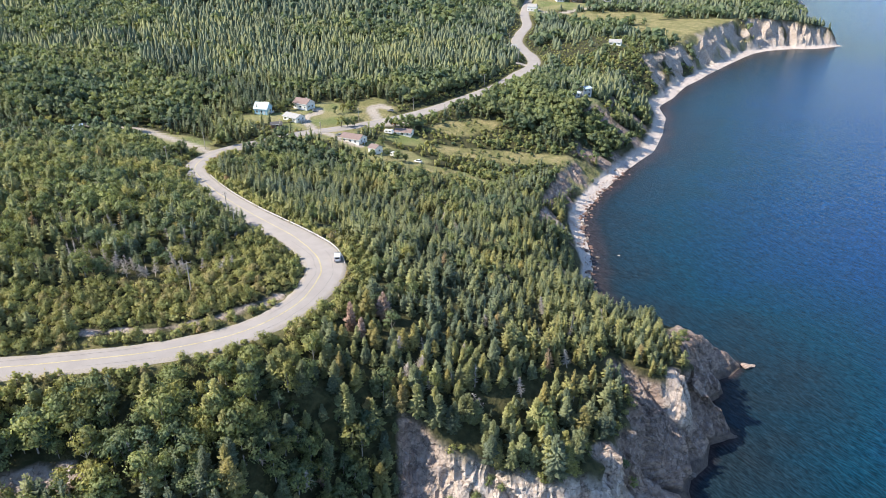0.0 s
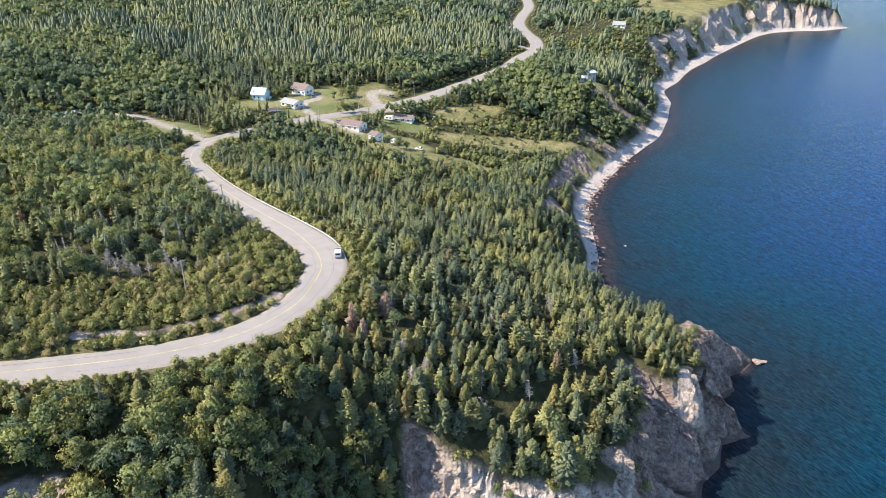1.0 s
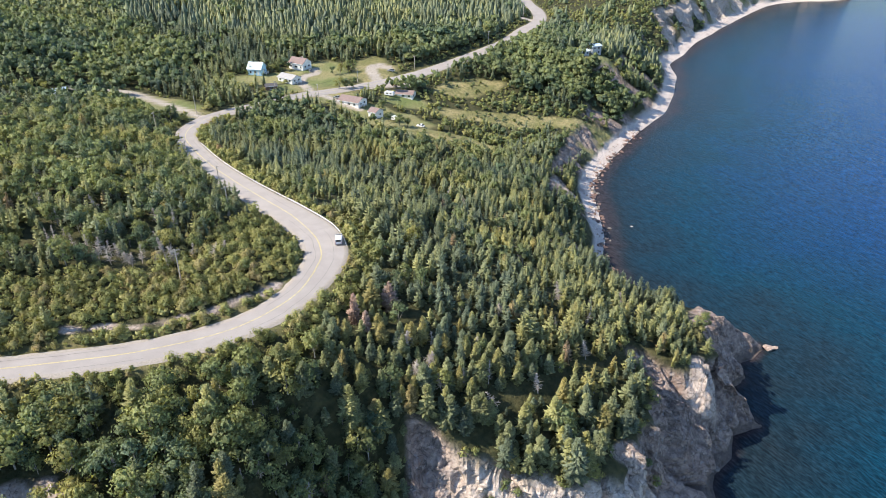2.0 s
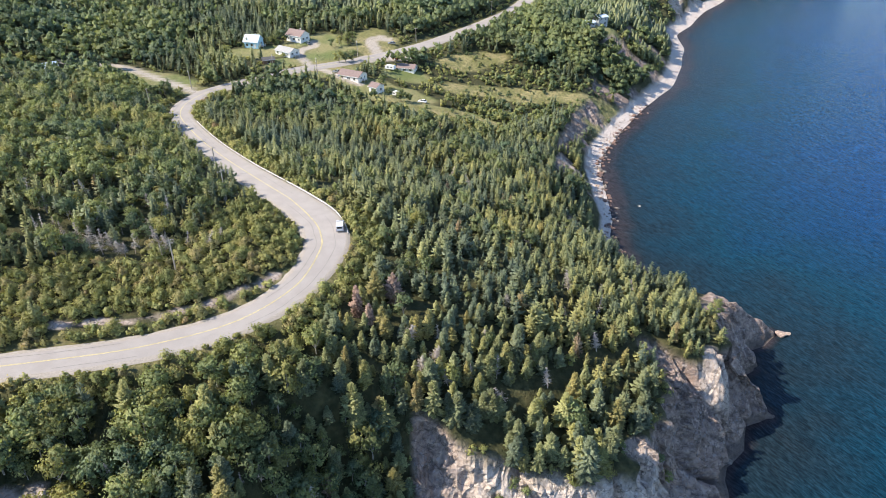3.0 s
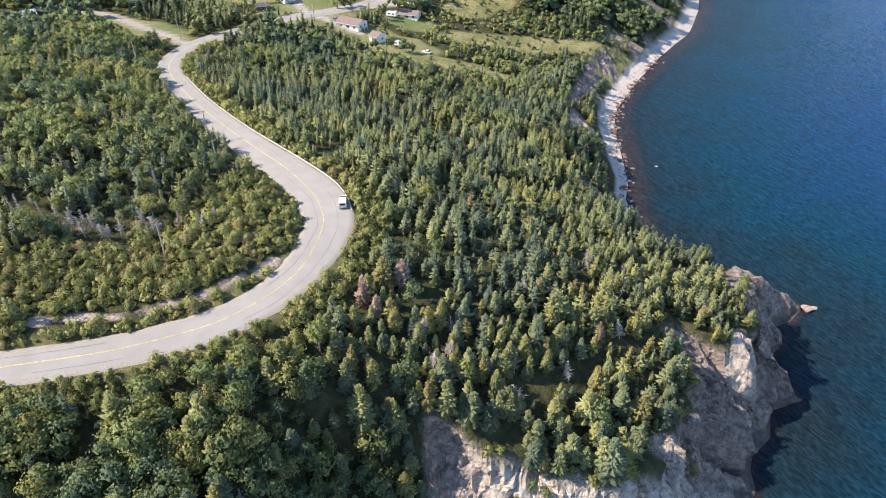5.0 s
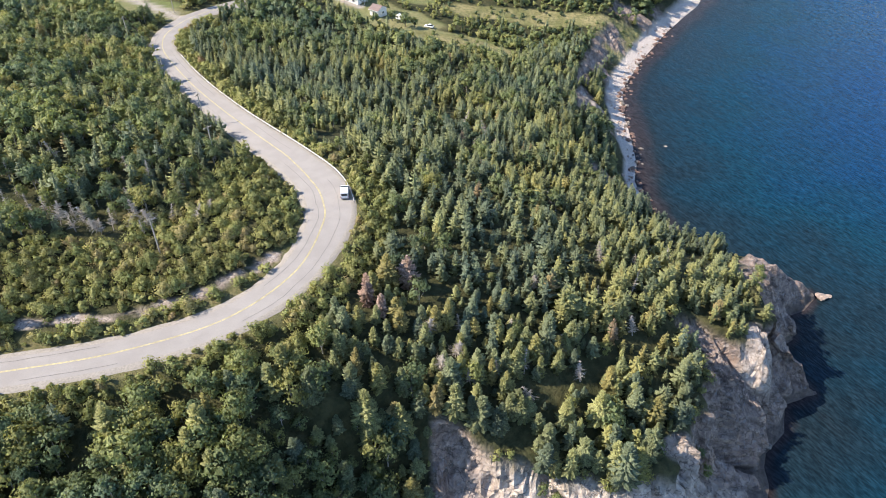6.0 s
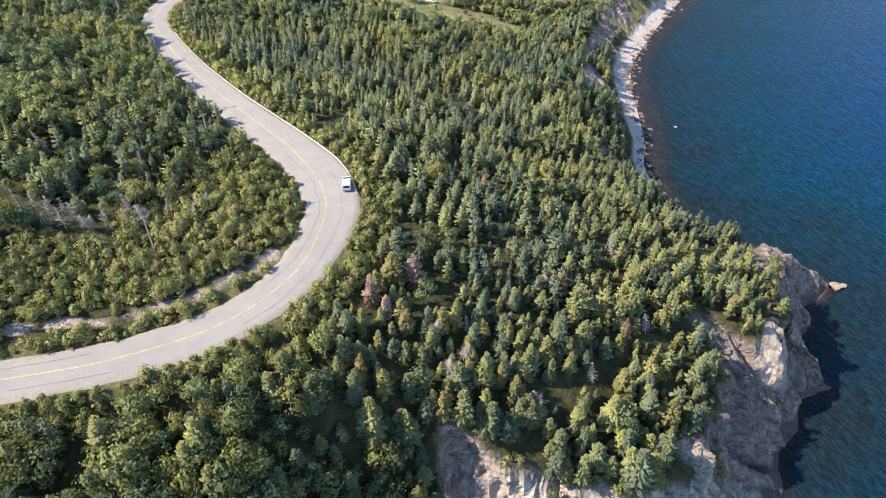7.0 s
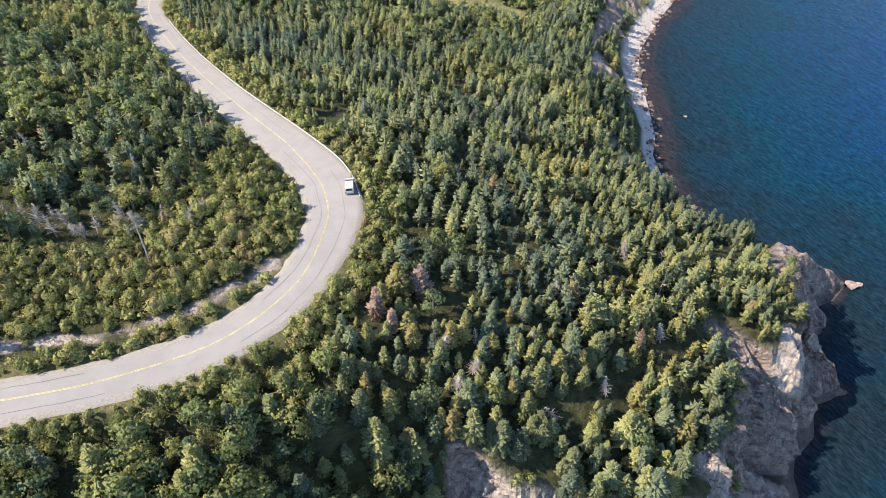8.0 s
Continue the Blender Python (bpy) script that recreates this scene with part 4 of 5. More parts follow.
def heights(kind, x, y, rng):
    spruce = rng.normal(5.9, 1.25, x.shape) * np.interp(y, [100, 135, 150, 335, 430], [1.3, 1.25, 1.0, 1.0, 1.25]) * (0.85 + 0.3 * fbm(x / 25, y / 25, octaves=2, seed=55))
    spruce = np.where(y > 430, spruce * 1.1, spruce)
    broad = rng.normal(6.2, 1.1, x.shape) * np.interp(y, [110, 140, 160, 330, 430], [1.15, 1.1, 0.92, 0.95, 1.25])
    scrub = rng.uniform(1.5, 3.4, x.shape) * np.where(y > 365, 0.7, 1.0)
    shy = smooth(2, 22, coast_distance(x, y))
    spruce = spruce * np.where(y < 330, 0.62 + 0.38 * shy, 1)
    shrunk = np.where((fbm(x / 5.5, y / 5.5, octaves=2, seed=91) < 0.40) & (y < 335) & (kind < 3), rng.uniform(0.4, 0.75, x.shape), 1)
    return np.clip(shrunk * np.select([kind == 1, kind == 2, kind == 3], [spruce, broad, scrub]), 1.2, 15)


def build_woods():
    fine_spruce = [spruce_shape(s, 270, 0.23 + 0.035 * (s % 3), 0.05 + 0.04 * (s % 2), 0.72) for s in range(6)]
    mid_spruce = [spruce_shape(20 + s, 92, 0.23 + 0.035 * (s % 3), 0.08, 0.80) for s in range(7)]
    mid_far_spruce = [spruce_shape(45 + s, 36, 0.21 + 0.025 * (s % 3), 0.10, 1.3) for s in range(6)]
    far_spruce = [tiered_shape(40 + s, 4, 6, 0.20 + 0.025 * (s % 3)) for s in range(6)]
    fine_broad = [broad_shape(60 + s, 360, 0.35 + 0.03 * (s % 3), 9, 0.22, 1.0, 0.72) for s in range(5)]
    mid_broad = [broad_shape(80 + s, 120, 0.36, 6, 0.25, 1.1, 0.66, 0.64) for s in range(6)]
    far_broad = [broad_shape(100 + s, 26, 0.40, 4, 0.28, 1.1, 0.60, 0.78) for s in range(4)]
    fine_scrub = [broad_shape(120 + s, 250, 0.58, 7, 0.06, 1.35, 0.62) for s in range(4)]
    mid_scrub = [broad_shape(140 + s, 110, 0.58, 6, 0.06, 1.4, 0.72) for s in range(5)]
    far_scrub = [broad_shape(150 + s, 26, 0.65, 4, 0.08, 1.3, 0.85, 0.62) for s in range(4)]
    flat = lambda shapes: [both(s) for s in shapes]
    crowns = lambda shapes: [s[0] for s in shapes]          # far off no stem shows

    # the headland and the slopes by the road
    x, y, rng = scatter(-175, 112, 84, 335, 2.75, 11)
    keep = x > -(0.72 * y + 40)
    x, y = x[keep], y[keep]
    kind, z = choose(x, y, rng)
    tall, tint = heights(kind, x, y, rng), leafing(1, x, y, rng)
    near = {1: (fine_spruce, "spruce_tree", [NEEDLES, BARK], mid_spruce, "spruce_wood", "dense young spruce wood on the headland slope"),
            2: (fine_broad, "birch_tree", [LEAVES, PALE_BARK], mid_broad, "birch_wood", "scattered leafy birches among the spruces"),
            3: (fine_scrub, "shrub", [SCRUB, BARK], mid_scrub, "scrub", "olive and rust-tinged scrub beside the road")}
    words = {1: ["dark green spruce with drooping boughs on the headland", "slim spruce with ragged olive-green boughs", "broad bushy spruce, green to the ground"],
             2: ["leafy green birch among the spruces", "round-crowned birch with yellowing leaves"],
             3: ["low olive-green shrub on rough ground", "rounded scrub bush turning yellow-brown"]}
    stretch = {1: (-10, 128), 2: (-45, 125), 3: (-60, 150)}
    for k, (fine, name, mats, mid, wood, label) in near.items():
        idx = np.nonzero(kind == k)[0]
        cx, cy = stretch[k]
        order = idx[np.argsort(np.hypot((x[idx] - cx) * 0.6, y[idx] - cy))]
        own, rest = order[:290], order[290:]
        single_trees(name, fine, x[own], y[own], z[own] - 0.15, tall[own], k, mats, name.replace("_", " ") + "s near the cliff" if k < 3 else "shrubs inside the bend", name.split("_")[0], words[k], rng)
        aside = (x[rest] < -(0.70 * y[rest] + 22)) | (y[rest] < 94)
        outer = rest[aside]
        rest = rest[~aside]
        planted(wood, flat(mid), x[rest], y[rest], z[rest] - 0.15, tall[rest], tint[rest], mats, label, "woodland", rng)
        planted(wood, crowns({1: far_spruce, 2: far_broad, 3: far_scrub}[k]), x[outer], y[outer], z[outer] - 0.15, tall[outer], tint[outer], mats, label.replace("headland", "southern"), "woodland", rng)
    # tufts and bushes that cling to the cliffs
    tx = np.array([46.5, 48, 50, 20, 8, 14, 28, 33, 80, 77, 2, 24, 36, 11, 41, 57])
    ty = np.array([140, 141.5, 140, 128.5, 126, 127, 131.5, 134.5, 195, 191, 125, 129, 137, 128, 143, 158.0])
    single_trees("cliff_shrub", fine_scrub[:2], tx, ty, land(tx, ty)[0] - 0.3, rng.uniform(1.3, 2.6, tx.shape), 3, [LEAVES, BARK], "shrubs on the cliff", "shrub", ["green shrub clinging to the bare cliff edge"], rng)
    # bushes on the crest of the point, and two rust-brown spruces
    tx, ty = np.array([79.5, 77.8, 76.0, 74.5]), np.array([197.5, 195.0, 191.0, 188.0])
    single_trees("cliff_shrub", fine_broad[:2], tx, ty, land(tx, ty)[0] - 0.3, np.array([3.6, 2.8, 4.0, 3.2]), 2, [LEAVES, BARK], "shrubs on the cliff", "shrub", ["leafy green shrub on the crest of the point"], rng)
    tx, ty = np.array([-23.5, -15.5, -20.5, -6.0, -27.0]), np.array([152.5, 159.0, 150.0, 137.0, 120.0])
    single_trees("dying_spruce", fine_spruce[:3], tx, ty, land(tx, ty)[0] - 0.2, np.array([8.0, 8.5, 6.0, 5.5, 5.0]), 1, [DRY_NEEDLES, BARK], "dying spruces", "spruce", ["dying spruce with rust-brown needles"], rng)
    # garden trees by the houses
    tx = np.array([-100, -97, -103, -94, -62, -58, -66, -56, -52, -59, -30, -24, -20, -118, -125, -34.0])
    ty = np.array([424, 427, 428, 429, 428, 432, 424, 402, 404, 400, 362, 358, 359, 398, 395, 372.0])
    single_trees("garden_tree", fine_broad[:3], tx, ty, land(tx, ty)[0] - 0.2, rng.uniform(5.0, 8.0, tx.shape), 2, [LEAVES, BARK], "garden trees in the village", "tree", ["round leafy green tree beside the village houses"], rng)
    # low growth filling the scrub and verges
    x, y, rng = scatter(-120, 60, 100, 330, 1.75, 12)
    kind, z = choose(x, y, rng, 0.0, 0.9)
    rd = line_distance(x, y, ROAD_LINE)[0]
    keep = (kind == 3) & (rng.uniform(size=x.shape) < 0.8)
    x, y, z, rd = x[keep], y[keep], z[keep], rd[keep]
    planted("low_scrub", crowns(far_scrub), x, y, z - 0.1, rng.uniform(0.7, 1.8, x.shape), leafing(3, x, y, rng), [SCRUB, BARK], "knee-high brush and weeds along the verge", "scrub", rng)

    # the middle distance round the village
    x, y, rng = scatter(-420, 230, 335, 640, 3.4, 13)
    keep = (x < 190) & (x > -0.74 * y - 40)
    x, y = x[keep], y[keep]
    kind, z = choose(x, y, rng)
    more, moy, rng2 = scatter(-330, -175, 150, 335, 3.9, 14)
    keep = more > -(0.74 * moy + 40)
    more, moy = more[keep], moy[keep]
    k2, z2 = choose(more, moy, rng2)
    x, y, z, kind = np.concatenate([x, more]), np.concatenate([y, moy]), np.concatenate([z, z2]), np.concatenate([kind, k2])
    tall, tint = heights(kind, x, y, rng) * 1.0, leafing(2, x, y, rng) * 0.65
    for k, shapes, name, mats, label in ((1, far_spruce, "spruce_wood", [NEEDLES, BARK], "dense dark spruce wood round the village"),
                                         (2, far_broad, "birch_wood", [LEAVES, PALE_BARK], "light green leafy grove behind the shore"),
                                         (3, far_scrub, "scrub", [SCRUB, BARK], "scattered bushes along the meadow edges")):
        idx = kind == k
        if k == 1:
            close = idx & (y < 480) & (x > -0.62 * y - 25)
            planted(name, flat(mid_far_spruce), x[close], y[close], z[close] - 0.2, tall[close], tint[close], mats, "spruce wood along the village edge", "woodland", rng)
            idx = idx & ~close
        planted(name, crowns(shapes), x[idx], y[idx], z[idx] - 0.2, tall[idx], tint[idx], mats, label, "woodland", rng)

    # brush on the banks and meadows behind the shore
    x, y, rng = scatter(-20, 330, 340, 830, 3.4, 16)
    kind, z = choose(x, y, rng, 0.0)
    meadow = (ellipses(x, y, MEADOWS) > 0.4) & (rng.uniform(size=x.shape) < 0.22) & (ellipses(x, y, [(285, 800, 96, 66, 30)]) < 0.3) & (land(x, y)[2] < 0.3)
    z = land(x, y)[0]
    band = meadow | (kind > 0) & (coast_distance(x, y) < 75) & (coast_distance(x, y) > 8) & (rng.uniform(size=x.shape) < 0.55)
    band &= coast_distance(x, y) > 8
    x, y, z = x[band], y[band], z[band]
    planted("scrub", crowns(far_scrub), x, y, z - 0.2, np.where(ellipses(x, y, MEADOWS) > 0.4, 0.55, 1.0) * rng.uniform(1.6, 3.8, x.shape), leafing(3, x, y, rng) * 0.8, [LEAVES, BARK], "dense green brush on the banks behind the shore", "scrub", rng)

    # the far hills
    thin_spruce = [tiered_shape(200 + s, 2, 6, 0.25 + 0.02 * s, False) for s in range(5)]
    thin_broad = [broad_shape(210 + s, 6, 0.44, 2, 0.28, 1.5, 1.0, 0.8) for s in range(3)]
    x, y, rng = scatter(-1100, 640, 640, 1400, 5.2, 15)
    keep = (x > -0.72 * y - 30) & (y < 1200 + 0.1 * x)
    x, y = x[keep], y[keep]
    kind, z = choose(x, y, rng)
    tall, tint = heights(kind, x, y, rng) * 0.98, leafing(4, x, y, rng) * 0.36
    for k, shapes, name, mats, label in ((1, thin_spruce, "spruce_wood", [NEEDLES, BARK], "far spruce forest over the hills"),
                                         (2, thin_broad, "birch_wood", [LEAVES, PALE_BARK], "far leafy woods over the hills"),
                                         (3, thin_broad, "scrub", [SCRUB, BARK], "far brush on the cliff tops")):
        idx = kind == k
        planted(name, crowns(shapes), x[idx], y[idx], z[idx] - 0.3, tall[idx], tint[idx], mats, label, "woodland", rng)


build_woods()


# ---- houses ----
def gable_wall(bm, L, W, h, ridge):
    """Walls of a gabled house; the ridge runs along x."""
    prism(bm, [(-W / 2, -0.5), (W / 2, -0.5), (W / 2, h), (0, h + ridge), (-W / 2, h)], L)
    bmesh.ops.rotate(bm, cent=(0, 0, 0), matrix=Matrix.Rotation(radians(90), 3, "Z"), verts=bm.verts[:])
    return bm


def roof_slab(bm, L, W, h, ridge, over=0.45, thick=0.16):
    run = W / 2 + over
    drop = ridge * over / (W / 2)
    prof = [(-run, h - drop), (0, h + ridge), (run, h - drop), (run, h - drop + thick), (0, h + ridge + thick), (-run, h - drop + thick)]
    prism(bm, prof, L + 2 * over)
    bmesh.ops.rotate(bm, cent=(0, 0, 0), matrix=Matrix.Rotation(radians(90), 3, "Z"), verts=bm.verts[:])
    bmesh.ops.translate(bm, vec=(0, 0, 0.02), verts=bm.verts[:])
    return bm


def opening(name, house, m, w, h, door=False):
    """A window or a door on a wall; m: its foot on the wall's outer face, y pointing out."""
    bm = bmesh.new()
    t = 0.09
    for sx, sz, x, z in ((w + 2 * t, t, 0, -t), (w + 2 * t, t, 0, h), (t, h, -w / 2 - t / 2, 0), (t, h, w / 2 + t / 2, 0)):
        block(bm, sx, 0.10, sz, x, 0.03, z)
    ob = part(name, bm, TRIM, house)
    ob.matrix_local = m
    bm = bmesh.new()
    block(bm, w, 0.05, h, 0, 0.012, 0)
    part("leaf" if door else "pane", bm, WHITE_SIDING if door else GLASS, ob, "white door leaf" if door else "dark glass")
    if not door and w > 1.0:
        part("mullion", block(bmesh.new(), 0.06, 0.08, h, 0, 0.03, 0), TRIM, ob)
    return ob


def house(x, y, turn, L, W, h, ridge, wall, roof, label, windows=(), chimney=False, porch=None, flat=False, name="house"):
    """A gabled house; windows: (side, place along it, foot height, width, height), side s, n, e or w; d for a door in the south side."""
    z = min(height(x + a * L / 2, y + b * W / 2) for a in (-1, 0, 1) for b in (-1, 0, 1)) + 0.35
    root = empty(name, pose(x, y, z, 0, 0, turn), label, "house" if name == "house" else name.replace("_", " "))
    part("wall", gable_wall(bmesh.new(), L, W, h, ridge), wall, root)
    part("foundation", block(bmesh.new(), L - 0.1, W - 0.1, 1.6, 0, 0, -1.5), CONCRETE, root)
    top = part("roof", roof_slab(bmesh.new(), L, W, h, ridge), roof, root)
    if chimney:
        bm = block(bmesh.new(), 0.6, 0.6, 1.9, L * 0.18, 0.5, h + ridge * 0.45)
        part("chimney", block(bm, 0.75, 0.75, 0.15, L * 0.18, 0.5, h + ridge * 0.45 + 1.9), CONCRETE, top, "grey chimney")
    for side in (-1, 1):
        part("fascia", block(bmesh.new(), L + 0.9, 0.05, 0.20, 0, side * (W / 2 + 0.45 + 0.03), h - ridge * 0.9 / W - 0.05), TRIM, top)
    for side, at, foot, w, hh in windows:
        turn_, px, py = {"s": (180, at, -W / 2), "d": (180, at, -W / 2), "n": (0, at, W / 2), "e": (-90, L / 2, at), "w": (90, -L / 2, at)}[side]
        opening("door" if side == "d" else "window", root, pose(px, py, foot, 0, 0, turn_), w, hh, side == "d")
    if porch:
        side, wide, deep = porch
        px = side * (L / 2 + deep / 2)
        deck = part("porch", block(bmesh.new(), deep, wide, 0.18, px, 0, 0.5), TIMBER, root, "wooden porch deck")
        for a in (-1, 1):
            for b in (-1, 1):
                part("post", block(bmesh.new(), 0.12, 0.12, 1.6 + 0.9, px + a * (deep / 2 - 0.1), b * (wide / 2 - 0.1), -1.0), TRIM, deck)
        bm = bmesh.new()
        block(bm, 0.06, wide, 0.08, px + side * (deep / 2 - 0.1), 0, 1.5)
        for k in range(9):
            block(bm, 0.05, 0.05, 0.85, px + side * (deep / 2 - 0.1), -wide / 2 + wide * (k + 0.5) / 9, 0.66)
        part("railing", bm, TRIM, deck, "white railing")
    return root


S2 = [("s", -3.6, 1.1, 1.3, 1.1), ("s", 0.4, 1.1, 1.6, 1.1), ("s", 3.8, 1.1, 1.1, 1.1), ("d", -1.6, 0.25, 0.95, 2.05), ("e", -1.6, 1.1, 1.2, 1.1), ("e", 1.6, 1.1, 1.2, 1.1),
      ("w", 0.8, 1.1, 1.2, 1.1), ("n", -2.5, 1.1, 1.2, 1.1), ("n", 2.5, 1.1, 1.2, 1.1)]
house(-50.0, 381.0, -27, 12.5, 8.4, 2.9, 1.7, WHITE_SIDING, SHINGLE_RED, "white bungalow with a low brown-red shingle roof", S2, porch=(1, 3.0, 1.8))
house(-87.8, 406.8, -35, 11.0, 7.2, 2.8, 1.5, WHITE_SIDING, SHINGLE_GREY, "white bungalow with a grey-brown roof and gabled porch", S2, porch=(1, 3.0, 2.0))
house(-86.5, 433.5, -30, 10.5, 8.0, 3.6, 2.4, WHITE_SIDING, SHINGLE_RED, "white house under a steep brown-red roof", S2[:7], chimney=True)
house(-108.5, 418.5, -12, 8.2, 7.4, 3.6, 2.9, BLUE_SIDING, SHINGLE_PALE, "pale blue house with a white-blue roof", [("s", -2.2, 1.1, 1.0, 1.2), ("s", 0.6, 1.1, 1.0, 1.2), ("d", 2.5, 0.25, 0.95, 2.05), ("w", 1.2, 1.1, 1.0, 1.2), ("w", -1.2, 1.1, 1.0, 1.2), ("w", 0, 4.0, 0.9, 1.0), ("e", 1.4, 1.1, 1.0, 1.2)], chimney=True, porch=(1, 3.4, 2.2))
house(-23.6, 402.6, -14, 11.5, 7.0, 2.5, 1.3, WHITE_SIDING, SHINGLE_RED, "low white cottage with a brown-red roof", S2[:6])
house(-36.6, 366.8, -36, 4.8, 6.2, 3.2, 1.4, WHITE_SIDING, SHINGLE_RED, "white shed with a brown roof and dark door", [("s", 0.2, 0.3, 1.6, 2.1), ("e", 0.5, 1.1, 1.0, 0.9)], name="shed")
house(-95.0, 391.5, 20, 6.0, 4.2, 2.2, 0.9, BROWN_BOARDS, SHINGLE_DARK, "dark brown weathered garden shed", [("s", 0.0, 0.3, 1.4, 1.7)], name="shed")
house(-186.5, 349.5, 35, 5.5, 4.5, 2.6, 1.9, WHITE_SIDING, SHINGLE_PALE, "small white cabin in a forest clearing", [("s", -1.2, 1.0, 0.9, 1.0), ("d", 1.0, 0.2, 0.9, 2.0), ("w", 0, 1.0, 0.9, 1.0)], name="cabin")
house(98.5, 487.5, 24, 6.8, 6.6, 5.8, 0.7, GREY_SIDING, SHINGLE_PALE, "tall pale grey house with a shallow pale roof", [("s", -1.8, 1.1, 1.2, 1.2), ("s", 1.4, 1.1, 1.4, 1.4), ("s", -1.8, 3.9, 1.2, 1.2), ("s", 1.4, 3.9, 1.2, 1.2), ("w", 0, 3.9, 1.2, 1.2), ("w", 0, 1.1, 1.2, 1.2)])
house(89.5, 480.0, 24, 7.0, 5.6, 2.7, 0.7, GREY_SIDING, SHINGLE_PALE, "low pale garage beside the tall house", [("s", -1.4, 0.3, 2.4, 2.1), ("s", 2.0, 1.0, 1.0, 1.0)], name="garage")
house(162.0, 679.0, -20, 11.0, 8.0, 2.9, 2.2, WHITE_SIDING, SHINGLE_GREY, "white house with a grey roof among trees", S2[:6])
house(111.0, 916.0, -20, 11.0, 8.5, 5.0, 3.2, WHITE_SIDING, SHINGLE_GREY, "white farmhouse with a steep grey roof", S2[:6])
house(155.0, 985.0, 10, 10.0, 9.0, 6.2, 3.0, WHITE_SIDING, SHINGLE_DARK, "tall white farmhouse on the hilltop", S2[:6])
house(178.0, 990.0, 0, 15.0, 9.0, 4.0, 3.0, BROWN_BOARDS, SHINGLE_GREY, "brown barn with a grey roof", S2[:3], name="barn")
house(222.0, 985.0, 5, 20.0, 9.0, 3.2, 2.0, GREY_SIDING, SHINGLE_GREY, "long grey house by the far field", S2[:6])
house(268.0, 985.0, -5, 14.0, 8.0, 3.0, 1.8, WHITE_SIDING, SHINGLE_DARK, "white bungalow at the edge of the far field", S2[:6])
house(56.0, 868.0, 15, 12.0, 8.0, 3.0, 1.8, WHITE_SIDING, SHINGLE_GREY, "white house by the far clearing", S2[:6])
house(62.0, 655.0, 10, 8.0, 6.0, 2.8, 1.6, GREY_SIDING, SHINGLE_GREY, "small grey roadside house", S2[:3])


# ---- vehicles ----
def wheel(root, x, y, r=0.38, w=0.26):
    bm = bmesh.new()
    bmesh.ops.create_cone(bm, cap_ends=True, segments=18, radius1=r, radius2=r, depth=w, matrix=Matrix.Translation((x, y, r)) @ Matrix.Rotation(radians(90), 4, "Y"))
    bmesh.ops.bevel(bm, geom=[e for e in bm.edges if len(e.link_faces) == 2 and max(len(f.verts) for f in e.link_faces) > 4], offset=0.04, segments=1, affect="EDGES")
    ob = part("wheel", bm, RUBBER, root, "black tyre")
    bm = bmesh.new()
    bmesh.ops.create_cone(bm, cap_ends=True, segments=12, radius1=r * 0.6, radius2=r * 0.55, depth=w + 0.03, matrix=Matrix.Translation((x, y, r)) @ Matrix.Rotation(radians(90), 4, "Y"))
    part("rim", bm, STEEL, ob, "bright metal rim")


def shell(profile, width, tuck=0.0, bevel=0.05):
    """A body drawn out sideways from its side profile (y, z), narrowed towards the top."""
    bm = bmesh.new()
    prism(bm, profile, width)
    bmesh.ops.rotate(bm, cent=(0, 0, 0), matrix=Matrix.Rotation(radians(90), 3, "Z"), verts=bm.verts[:])
    zs = [v.co.z for v in bm.verts]
    lo, hi = min(zs), max(zs)
    for v in bm.verts:
        v.co.x *= 1 - tuck * (v.co.z - lo) / (hi - lo)
    if bevel:
        bmesh.ops.bevel(bm, geom=bm.edges[:], offset=bevel, segments=2, affect="EDGES")
    return bm


